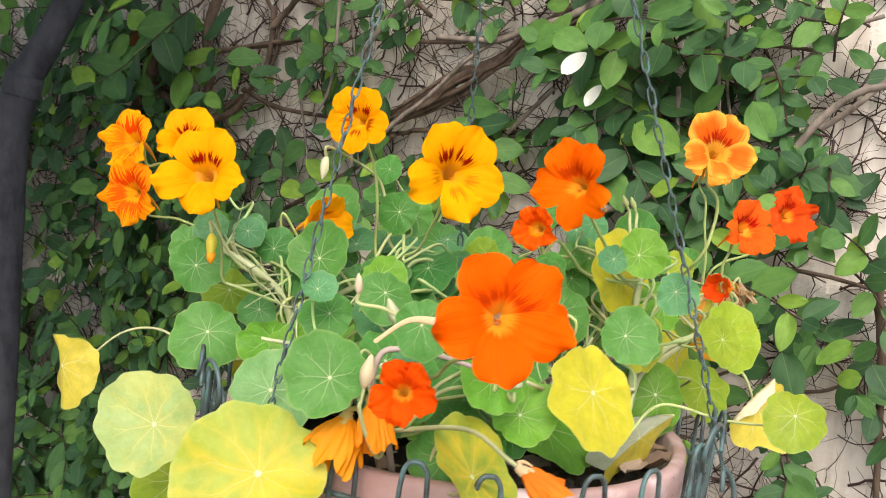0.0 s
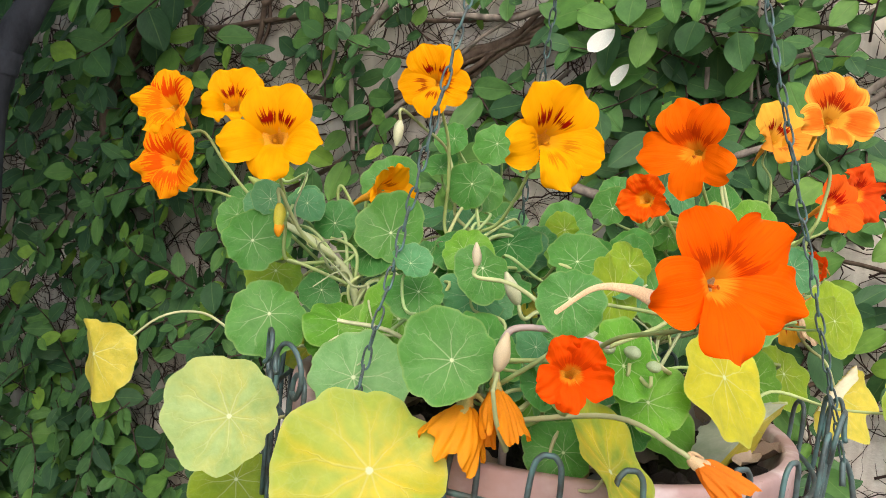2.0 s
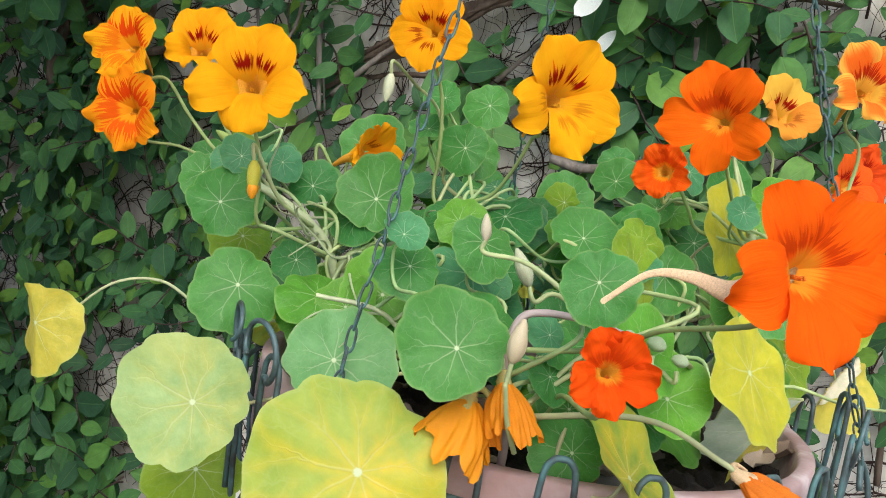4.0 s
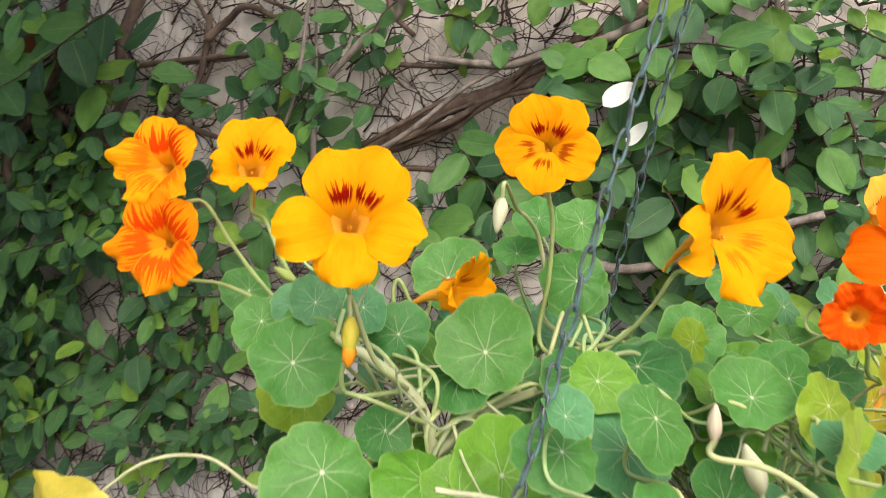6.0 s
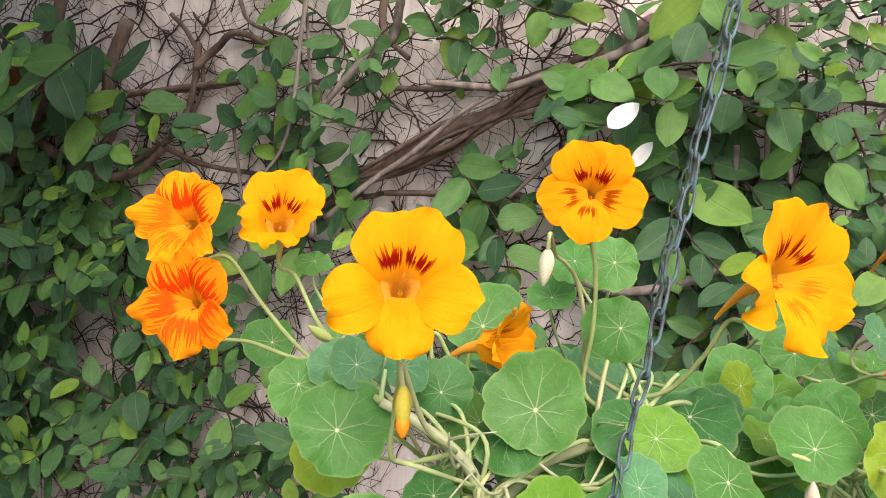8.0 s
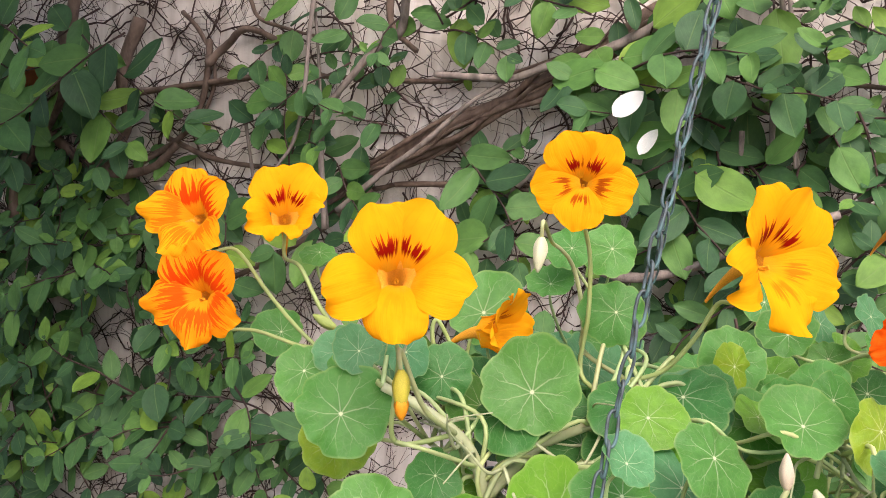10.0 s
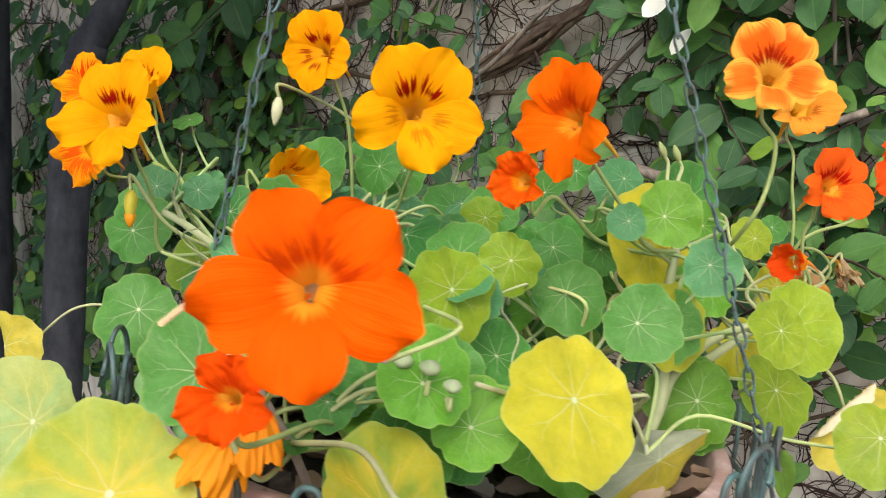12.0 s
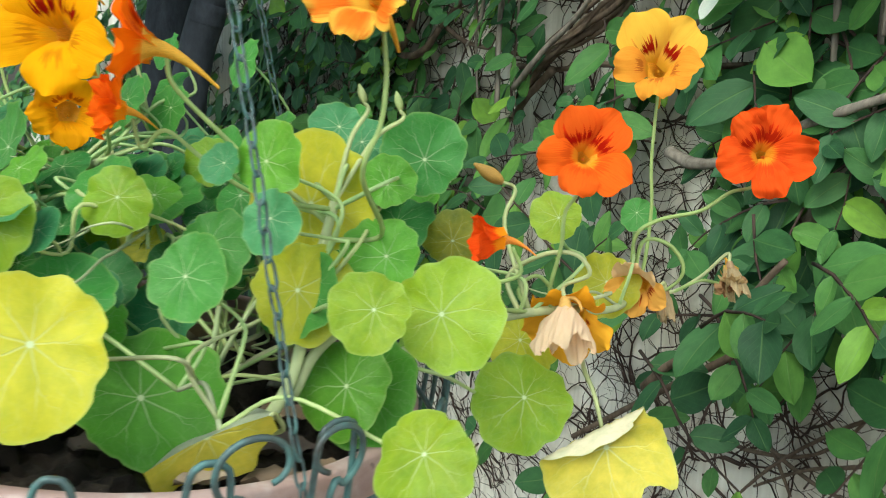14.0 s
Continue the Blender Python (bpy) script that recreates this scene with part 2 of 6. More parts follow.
M_LEAF = shield_leaf_material()
M_SPOT = petal_material("spotted_petal", (0.30, 0.008, 0.002), 0.42, 0.25, 1.05, vein=0.14, throat_share=0.6, throat_colour=(0.70, 0.42, 0.02, 1))
M_FLAME = petal_material("flamed_petal", (0.80, 0.065, 0.002), 0.62, 0.56, 1.9, throat_end=0.36, throat_share=0.7, throat_colour=(0.86, 0.36, 0.01, 1))
M_WARM = petal_material("warm_petal", (0.42, 0.008, 0.002), 0.44, 0.42, 1.2, throat_end=0.27, throat_share=0.75, throat_colour=(0.84, 0.42, 0.03, 1))
M_EDGED = petal_material("edged_petal", (0.42, 0.012, 0.003), 0.45, 0.32, 1.4, throat_end=0.36, throat_share=0.85, throat_colour=(0.86, 0.55, 0.07, 1), edge=(0.92, 0.60, 0.09))
M_VINE = vine_leaf_material("fig_vine_leaf", (0.0, (0.030, 0.088, 0.040)), (0.4, (0.048, 0.138, 0.048)), (0.75, (0.084, 0.212, 0.056)), (0.92, (0.130, 0.285, 0.053)), (1.0, (0.21, 0.37, 0.045)))
# brighter copy of the vine leaf, with stronger light put into its colours
M_VINE_LIT = vine_leaf_material("lit_fig_vine_leaf", (0.0, (0.075, 0.21, 0.055)), (0.6, (0.115, 0.28, 0.06)), (1.0, (0.20, 0.37, 0.06)))
M_SOFT = tinted_material("plant_tissue")
M_LIMP = tinted_material("limp_petals", 0.65, 0.35, 130.0)
M_DRY = tinted_material("dry_tissue", 0.8, 0.15, 120.0)
M_BARK = bark_material("vine_bark", (0.045, 0.028, 0.02), (0.22, 0.16, 0.12), 60.0, (1.0, 1.0, 0.35))
M_PALE_BARK = bark_material("pale_vine_bark", (0.10, 0.085, 0.07), (0.34, 0.29, 0.25), 80.0, (1.0, 1.0, 0.35))
M_WIRY = bark_material("wiry_stem_bark", (0.020, 0.012, 0.011), (0.09, 0.055, 0.045), 50.0, (1.0, 1.0, 1.0))
M_TRUNK = bark_material("grey_trunk_bark", (0.014, 0.016, 0.021), (0.055, 0.06, 0.074), 40.0, (1.0, 1.0, 0.5))
M_WALL = plaster_material()
M_POT = pot_material()
M_WIRE = wire_material()
M_SOIL = soil_material("potting_soil", (0.012, 0.010, 0.009), (0.085, 0.065, 0.055), 90.0)
M_EARTH = soil_material("earth", (0.03, 0.022, 0.016), (0.11, 0.085, 0.06), 9.0)


# ---- building helpers ----
def link(name, mesh, material, parent=None, m=None, inverse=None, label="", colour=None):
    if material and not mesh.materials:
        mesh.materials.append(material)
    ob = new(name, mesh)
    if material and mesh.materials[0] != material:
        ob.material_slots[0].link = "OBJECT"
        ob.material_slots[0].material = material
    if m is not None:
        ob.matrix_basis = m
    if parent:
        ob.parent = parent
        if inverse is not None:
            ob.matrix_parent_inverse = inverse
    if colour:
        ob.color = colour
    if label:
        ob["label"] = label
    return ob


def mesh_of(name, verts, faces, uvs=None, smooth=True):
    me = bpy.data.meshes.new(name)
    me.from_pydata([tuple(v) for v in verts], [], faces)
    if uvs is not None:
        layer = me.uv_layers.new(name="UVMap")
        idx = np.empty(len(me.loops), dtype=np.int32)
        me.loops.foreach_get("vertex_index", idx)
        layer.data.foreach_set("uv", np.asarray(uvs, dtype=np.float32)[idx].ravel())
    me.polygons.foreach_set("use_smooth", [smooth] * len(me.polygons))
    me.update()
    return me


def glide(points, steps):
    """A smooth line through a few points."""
    p = [Vector(a) for a in points]
    if len(p) == 2:
        return [p[0].lerp(p[1], i / steps) for i in range(steps + 1)]
    q = [2 * p[0] - p[1], *p, 2 * p[-1] - p[-2]]
    out = []
    for i in range(1, len(q) - 2):
        a, b, c, d = q[i - 1:i + 3]
        for s in range(steps):
            t = s / steps
            out.append(0.5 * (2 * b + (c - a) * t + (2 * a - 5 * b + 4 * c - d) * t * t + (3 * b - a - 3 * c + d) * t ** 3))
    return [*out, p[-1]]


def tube_data(line, r0, r1, sides=6, rough=0.0, rng=random):
    """Vertices and faces of a tapered tube along a line."""
    n = len(line)
    verts, faces = [], []
    side = None
    for i, p in enumerate(line):
        way = (line[min(i + 1, n - 1)] - line[max(i - 1, 0)]).normalized()
        if side is None:
            side = way.orthogonal().normalized()
        side = (side - way * side.dot(way))
        side = side.normalized() if side.length > 1e-6 else way.orthogonal().normalized()
        other = way.cross(side)
        r = r0 + (r1 - r0) * i / max(n - 1, 1)
        for k in range(sides):
            a = 2 * math.pi * k / sides
            rr = r * (1 + rough * rng.uniform(-1, 1))
            verts.append(p + side * (rr * math.cos(a)) + other * (rr * math.sin(a)))
    for i in range(n - 1):
        for k in range(sides):
            a, b = i * sides + k, i * sides + (k + 1) % sides
            faces.append((a, b, b + sides, a + sides))
    faces.append(tuple(range(sides))[::-1])
    faces.append(tuple(range((n - 1) * sides, n * sides)))
    return verts, faces


def tube(name, points, r0, r1, steps=6, sides=6, rough=0.0, rng=random):
    v, f = tube_data(glide(points, steps), r0, r1, sides, rough, rng)
    return mesh_of(name, v, f)


def joined(name, pieces):
    """One mesh out of several (verts, faces)."""
    verts, faces = [], []
    for v, f in pieces:
        o = len(verts)
        verts += v
        faces += [tuple(i + o for i in t) for t in f]
    return mesh_of(name, verts, faces)


def lathe(name, profile, segments=64):
    verts, faces = [], []
    for r, z in profile:
        for k in range(segments):
            a = 2 * math.pi * k / segments
            verts.append((r * math.cos(a), r * math.sin(a), z))
    for i in range(len(profile) - 1):
        for k in range(segments):
            a, b = i * segments + k, i * segments + (k + 1) % segments
            faces.append((a, b, b + segments, a + segments))
    return mesh_of(name, verts, faces)


def facing(place, normal, roll=0.0):
    """A pose whose z looks along normal and whose y points up as far as it can."""
    z = Vector(normal).normalized()
    y = Vector((0, 0, 1)) - z * z.z
    y = y.normalized() if y.length > 1e-3 else Vector((0, 1, 0))
    x = y.cross(z)
    m = Matrix((x, y, z)).transposed().to_4x4()
    return Matrix.Translation(place) @ m @ pose(0, 0, 0, 0, 0, roll)


# ---- ground and wall ----
ground = link("ground", mesh_of("ground", [(-300, -300, 0), (300, -300, 0), (300, 300, 0), (-300, 300, 0)], [(0, 1, 2, 3)]), M_EARTH)
tagged(ground, "bare brown garden earth at the foot of the wall", "ground", kind="structure")

WALL_TURN = -33.3
WALL_AT = Vector((0, 1.356, 0))
WALL = Matrix.Translation(WALL_AT) @ pose(0, 0, 0, 0, 0, WALL_TURN)


def on_wall(u, z, off=0.0):
    """The place u metres along the wall, z up, off in front of it."""
    return WALL @ Vector((u, -off, z))


def wall_mesh():
    bm = bmesh.new()
    bmesh.ops.create_cube(bm, size=1.0, matrix=Matrix.Translation((-1.0, 0.125, 1.4)) @ Matrix.Diagonal((12.0, 0.25, 2.8, 1)))
    bmesh.ops.bevel(bm, geom=bm.edges[:], offset=0.02, segments=2, affect="EDGES")
    me = bpy.data.meshes.new("wall")
    bm.to_mesh(me)
    bm.free()
    return me


wall_north = link("wall_north", wall_mesh(), M_WALL, m=WALL)
tagged(wall_north, "cream limewashed garden wall streaked with old vine marks", "wall", kind="structure")

# ---- tree trunks beside the wall ----
def tree(label, base, limbs, crown_at, crown_r):
    """A small tree: an Empty at its foot with trunk, limbs and, out of view above, loose leaves added to shade the
    wall.
    """
    thing = new("tree")
    thing.location = base
    tagged(thing, label, "tree")
    inv = Matrix.Translation(-Vector(base))
    rng = random.Random(3)
    for name, pts, r0, r1 in limbs:
        link(name, tube(name, pts, r0, r1, 8, 14, 0.05, rng), M_TRUNK, thing, inverse=inv)
    # leaf mass above the view, added to keep light off the left foliage
    verts, faces, uvs = [], [], []
    v, f, t = fig_leaf_mesh(90, 0.5, 0.2)
    for _ in range(3400):
        d = Vector((rng.gauss(0, 1), rng.gauss(0, 1), rng.gauss(0, 1))).normalized() * rng.random() ** 0.5
        p = Vector(crown_at) + Vector((d.x * crown_r, d.y * crown_r, d.z * crown_r * 0.45))
        m = Matrix.Translation(p) @ Euler((rng.uniform(-1, 1), rng.uniform(-1, 1), rng.uniform(0, 6.28))).to_matrix().to_4x4() @ Matrix.Scale(rng.uniform(0.06, 0.12), 4)
        o = len(verts)
        verts += [m @ Vector(a) for a in v]
        faces += [tuple(j + o for j in q) for q in f]
        uvs += t
    crown = link("crown", mesh_of("crown", verts, faces, uvs), M_VINE, thing, inverse=inv)
    tagged(crown, kind="stuff")
    return thing


# ---- the climbing fig ----
def fig_leaf_mesh(seed, broad, fold):
    """Oval leaf, one unit long from its stalk at the origin along y."""
    rng = random.Random(seed)
    rows, cols = 9, 5
    verts, faces, uvs = [], [], []
    bend = rng.uniform(-0.12, 0.22)
    for i in range(rows):
        v = i / (rows - 1)
        w = 0.5 * broad * math.sin(math.pi * v ** 0.85) ** 0.62 if 0 < v < 1 else 0.012
        for k in range(cols):
            s = 2 * k / (cols - 1) - 1
            z = fold * abs(s) * w - bend * v * v + 0.025 * math.sin(5 * v + 3 * s + seed)
            verts.append((s * w + 0.03 * math.sin(2.5 * v + seed), v, z))
            uvs.append((0.5 + 0.5 * s, v))
    for i in range(rows - 1):
        for k in range(cols - 1):
            a = i * cols + k
            faces.append((a, a + 1, a + cols + 1, a + cols))
    return verts, faces, uvs


FIG_LEAVES = [fig_leaf_mesh(11 + i, b, f) for i, (b, f) in enumerate(((0.60, 0.12), (0.52, 0.25), (0.66, 0.18), (0.56, -0.08), (0.72, 0.1), (0.48, 0.3)))]
FIG_MESHES = [mesh_of("fig_leaf", *d) for d in FIG_LEAVES]
climber = new("climbing_fig")
climber.location = on_wall(0.0, 0.0, 0.05)
CLIMBER_INV = Matrix.Translation(-climber.location)
tagged(climber, "climbing fig with oval green leaves covering the garden wall", "climbing plant", kind="")
fig_leaf_poses = []
fig_twigs = []
WALL_OUT = (WALL.to_3x3() @ Vector((0, -1, 0))).normalized()
WALL_ALONG = (WALL.to_3x3() @ Vector((1, 0, 0))).normalized()


def branch(r0, r1, off, points, material=None, rough=0.12):
    """A woody stem of the climber; points are (along the wall, height)."""
    rng = random.Random(len(bpy.data.objects))
    points = [(u + rng.uniform(-0.4, 0.4) * r0, z + rng.uniform(-0.6, 0.6) * r0) for u, z in points]
    line = [on_wall(u, z, off + rng.uniform(-0.006, 0.006)) for u, z in points]
    r1 = min(r1, r0 * 0.6)
    link("branch", tube("branch", line, r0, r1, 7, 8, rough, rng), material or M_BARK, climber, inverse=CLIMBER_INV)


def shoot(rng, start, way, length, size, droop):
    """A leafy shoot: a thin twig with leaves to both sides."""
    line = [start]
    p, d = start.copy(), way.normalized()
    step = max(0.014, size * 0.42)
    n = max(2, int(length / step))
    for i in range(n):
        d = (d + Vector((rng.uniform(-0.2, 0.2), rng.uniform(-0.2, 0.2), rng.uniform(-0.2, 0.2) - droop))).normalized()
        inside = (p - WALL_AT).dot(WALL_OUT)
        if inside < 0.02:
            d = (d + WALL_OUT * 0.4).normalized()
        p = p + d * step
        line.append(p.copy())
        flip = 1 if i % 2 else -1
        out = (WALL_OUT * rng.uniform(0.5, 1.1) + Vector((0, 0, rng.uniform(0.1, 0.8))) + WALL_ALONG * rng.uniform(-0.45, 0.45)).normalized()
        side = d.cross(out).normalized()
        tip = (d * rng.uniform(0.15, 0.7) + side * flip * rng.uniform(0.6, 1.0) + Vector((0, 0, rng.uniform(-0.35, 0.15)))).normalized()
        leaf_at(rng, p, tip, out, size * rng.uniform(0.8, 1.3) * (1.0 - 0.3 * i / n))
    tip = (d + Vector((0, 0, 0.1))).normalized()
    leaf_at(rng, p, tip, WALL_OUT + Vector((0, 0, 0.5)), size * 0.55)
    fig_twigs.append(tube_data(line, 0.0016, 0.0008, 4))


def bare_wall(p):
    """Whether p lies before the patch of plaster that only runners cross."""
    u = (p - WALL_AT).dot(WALL_ALONG)
    return ((u - 0.41) / 0.13) ** 2 + ((p.z - 1.10) / 0.085) ** 2 < 1


def leaf_at(rng, p, tip, out, size):
    if bare_wall(p) and rng.random() < 0.8:
        return
    y = tip.normalized()
    z = (out - y * out.dot(y)).normalized()
    x = y.cross(z)
    m = Matrix((x, y, z)).transposed().to_4x4()
    fig_leaf_poses.append((Matrix.Translation(p) @ m @ Matrix.Scale(size, 4), rng.randrange(len(FIG_MESHES))))


def clump(u, z, ru, rz, off, count, size, seed):
    """Shoots spread over an oval patch of the wall until it bears about count leaves."""
    rng = random.Random(seed)
    goal = len(fig_leaf_poses) + int(count * (3.0 if u < -0.47 else 0.4 if u > 0.3 and z < 1.2 else 0.45 if u < -0.2 and z > 1.38 else 1.35))
    for _ in range(6 * count):
        if len(fig_leaf_poses) >= goal:
            break
        a, r = rng.uniform(0, 2 * math.pi), math.sqrt(rng.random())
        start = on_wall(u + ru * r * math.cos(a), z + rz * r * math.sin(a), max(0.015, off * rng.uniform(0.5, 1.15)))
        way = WALL_ALONG * rng.uniform(-0.9, 0.9) + Vector((0, 0, rng.uniform(-0.8, 0.7))) + WALL_OUT * rng.uniform(-0.05, 0.35)
        shoot(rng, start, way, rng.uniform(1.5, 4.0) * size, size, rng.uniform(-0.02, 0.12))


def wiry_stems(count, u0, u1, z0, z1, seed, out=0.012):
    """The thin dark runners that cling to the plaster: crooked, with short side twigs."""
    rng = random.Random(seed)
    pieces = []

    def crooked(u, z, a, off, n, r):
        pts, nodes = [], []
        for _ in range(n):
            off = min(out, max(0.003, off + rng.uniform(-0.003, 0.003)))
            pts.append(on_wall(u, z, off))
            nodes.append((u, z, a, off))
            a += rng.uniform(-0.5, 0.5) if rng.random() < 0.8 else rng.uniform(-1.2, 1.2)
            step = rng.uniform(0.007, 0.018)
            u, z = u + step * math.cos(a), z + step * math.sin(a)
        pieces.append(tube_data(pts, r, r * 0.45, 4))
        return nodes

    for _ in range(count):
        u, z = rng.uniform(u0, u1), rng.uniform(z0, z1)
        a = rng.choice((0.1, 0.35, 2.8, 3.0, 1.2, -0.3, 0.5)) + rng.uniform(-0.5, 0.5)
        r = rng.choice((0.0005, 0.0007, 0.0009, 0.0012, 0.0017))
        nodes = crooked(u, z, a, rng.uniform(0.004, out), rng.randrange(7, 16), r)
        for u, z, a, off in rng.sample(nodes[1:], 3):
            crooked(u, z, a + rng.choice((-1, 1)) * rng.uniform(0.5, 1.2), off, rng.randrange(3, 6), r * 0.6)
    return pieces


def lit_leaf(u, z, off, size, angle, which):
    """A broad leaf that stands out from the wall, its stronger light put into a lighter green; angle: where its tip
    points, from the wall's length upward.
    """
    a = radians(angle)
    y = (WALL_ALONG * math.cos(a) + Vector((0, 0, math.sin(a))) + WALL_OUT * 0.15).normalized()
    out = WALL_OUT + Vector((0, 0, 0.5))
    z_way = (out - y * out.dot(y)).normalized()
    p = on_wall(u, z, off) - y * size * 0.5
    m = Matrix.Translation(p) @ Matrix((y.cross(z_way), y, z_way)).transposed().to_4x4() @ Matrix.Scale(size, 4)
    link("fig_leaf", FIG_MESHES[which], M_VINE_LIT, climber, m, CLIMBER_INV)
    fig_twigs.append(tube_data(glide([p, p - y * 0.02 - WALL_OUT * off * 0.4, on_wall(u, z, 0.02) - y * (size * 0.5 + 0.05)], 3), 0.0012, 0.0010, 4))


def odd_leaf(place, tip, out, size, colour, which, label):
    """A leaf of the climber that stands out by its colour."""
    y = Vector(tip).normalized()
    z = (Vector(out) - y * Vector(out).dot(y)).normalized()
    m = Matrix.Translation(place) @ Matrix((y.cross(z), y, z)).transposed().to_4x4() @ Matrix.Scale(size, 4)
    v, f, t = FIG_LEAVES[which]
    link("fig_leaf", mesh_of("fig_leaf", v, f, t), M_DRY, climber, m, CLIMBER_INV, label, (*colour, 0))


def fig_sunlit():
    # two leaves coloured near white to stand for sun glare on the foliage
    odd_leaf((0.135, 1.075, 1.520), (0.5, -0.2, 0.55), (-0.4, -0.9, 0.4), 0.036, (0.88, 0.91, 0.86), 0, "fig leaf painted white as a sun fleck")
    odd_leaf((0.165, 1.08, 1.485), (0.45, -0.1, 0.7), (-0.5, -0.9, 0.2), 0.030, (0.84, 0.88, 0.80), 5, "fig leaf painted white as a sun fleck")
    odd_leaf((-0.525, 1.605, 1.575), (0.1, 0, -1), (-0.3, -1, 0.3), 0.05, (0.36, 0.14, 0.05), 4, "withered orange-brown leaf")
    odd_leaf((-0.453, 1.576, 1.565), (0.5, 0, -0.6), (-0.3, -1, 0.3), 0.025, (0.75, 0.55, 0.04), 0, "small yellow leaf")


def finish_climber(nearest):
    """The leaves close to a spot of the plan become parts; the rest is one mesh."""
    order = sorted(range(len(fig_leaf_poses)), key=lambda i: (fig_leaf_poses[i][0].translation - nearest).length)
    for i in order[:300]:
        m, k = fig_leaf_poses[i]
        link("fig_leaf", FIG_MESHES[k], M_VINE, climber, m, CLIMBER_INV)
    verts, faces, uvs = [], [], []
    for i in order[300:]:
        m, k = fig_leaf_poses[i]
        v, f, t = FIG_LEAVES[k]
        o = len(verts)
        verts += [m @ Vector(a) for a in v]
        faces += [tuple(j + o for j in q) for q in f]
        uvs += t
    rest = link("foliage", mesh_of("foliage", verts, faces, uvs), M_VINE, climber, inverse=CLIMBER_INV)
    tagged(rest, kind="stuff")
    twigs = link("twig_tangle", joined("twig_tangle", fig_twigs), M_WIRY, climber, inverse=CLIMBER_INV)
    tagged(twigs, kind="stuff")


# ---- the hanging basket ----
POT = Vector((0.0200, 0.5775, 1.2938))
POT_R = 0.147
# the basket hangs a little askew
POT_FRAME = Matrix.Translation(POT) @ Vector((0, 0, 1)).rotation_difference(Vector((0.076, 0.072, 1))).to_matrix().to_4x4()
APEX = Vector((0.028, 0.556, 1.83))


def flower_pot():
    """Tapered body and a thick rolled rim."""
    r = POT_R
    thing = new("flower_pot")
    thing.matrix_basis = POT_FRAME
    tagged(thing, "weathered pinkish terracotta pot hanging in a wire basket", "plant pot")
    body = [(0.0, -0.17), (r * 0.60, -0.17), (r * 0.64, -0.165), (r * 0.88, -0.055), (r * 0.885, -0.040), (r * 0.86, -0.040), (r * 0.85, -0.10), (r * 0.55, -0.155), (0.0, -0.155)]
    rim = [(r * 0.86, -0.0425), (r * 0.985, -0.043), (r * 0.996, -0.041), (r, -0.037), (r * 1.0, -0.005), (r * 0.997, -0.001), (r * 0.988, 0.0), (r * 0.950, 0.0), (r * 0.940, -0.002), (r * 0.935, -0.008), (r * 0.86, -0.0425)]
    link("body", lathe("body", body, 96), M_POT, thing)
    link("rim", lathe("rim", rim, 96), M_POT, thing)
    return thing


def pot_soil():
    rng = random.Random(8)
    rings, seg = 24, 80
    verts, faces = [(0, 0, 0.004)], []
    for i in range(1, rings + 1):
        r = POT_R * 0.902 * i / rings
        for k in range(seg):
            a = 2 * math.pi * k / seg
            h = 0.008 * noise.noise(Vector((45 * r * math.cos(a), 45 * r * math.sin(a), 0.3))) + 0.005 * noise.noise(Vector((140 * r * math.cos(a), 140 * r * math.sin(a), 0.9))) + rng.uniform(-0.003, 0.003)
            verts.append((r * math.cos(a), r * math.sin(a), h - 0.004 * i / rings))
    for k in range(seg):
        faces.append((0, 1 + k, 1 + (k + 1) % seg))
    for i in range(rings - 1):
        for k in range(seg):
            a, b = 1 + i * seg + k, 1 + i * seg + (k + 1) % seg
            faces.append((a, a + seg, b + seg, b))
    ob = link("potting_soil", mesh_of("potting_soil", verts, faces), M_SOIL, m=POT_FRAME @ Matrix.Translation((0, 0, -0.018)))
    tagged(ob, "dark crumbly potting soil strewn with dead leaves", "soil")
    lumps = []
    for s in range(4):
        bm = bmesh.new()
        bmesh.ops.create_icosphere(bm, subdivisions=2, radius=1.0)
        for v in bm.verts:
            v.co *= 1 + 0.45 * noise.noise(v.co * 1.3 + Vector((7 * s, 0, 0))) + 0.2 * noise.noise(v.co * 3.5 + Vector((0, 9 * s, 0)))
        me = bpy.data.meshes.new("clod")
        bm.to_mesh(me)
        bm.free()
        lumps.append(me)
    for i in range(170):
        a, r = rng.uniform(0, 6.28), POT_R * 0.88 * math.sqrt(rng.random())
        k = rng.uniform(0.002, 0.0065)
        link("clod", lumps[i % 4], M_SOIL, ob, pose(r * math.cos(a), r * math.sin(a), 0.0015, rng.uniform(0, 360), rng.uniform(0, 360), 0) @ Matrix.Diagonal((k, k * 1.2, k * 0.7, 1)))
    return ob


def ring_line(radius, z, n=72):
    return [POT_FRAME @ Vector((radius * math.cos(2 * math.pi * k / n), radius * math.sin(2 * math.pi * k / n), z)) for k in range(n + 1)]


def around(angle, radius, z):
    a = radians(angle)
    return POT_FRAME @ Vector((radius * math.cos(a), radius * math.sin(a), z))


def chain_link_mesh():
    """One welded oval link, long along z."""
    line = []
    for k in range(21):
        a = 2 * math.pi * k / 20
        z = 0.0044 * math.sin(a)
        line.append(Vector((0.0019 * math.cos(a), 0.0, z + 0.0018 * math.copysign(min(1.0, abs(math.sin(a)) * 3), math.sin(a)))))
    v, f = tube_data(line, 0.00062, 0.00062, 6)
    return mesh_of("chain_link", v, f[:-2])


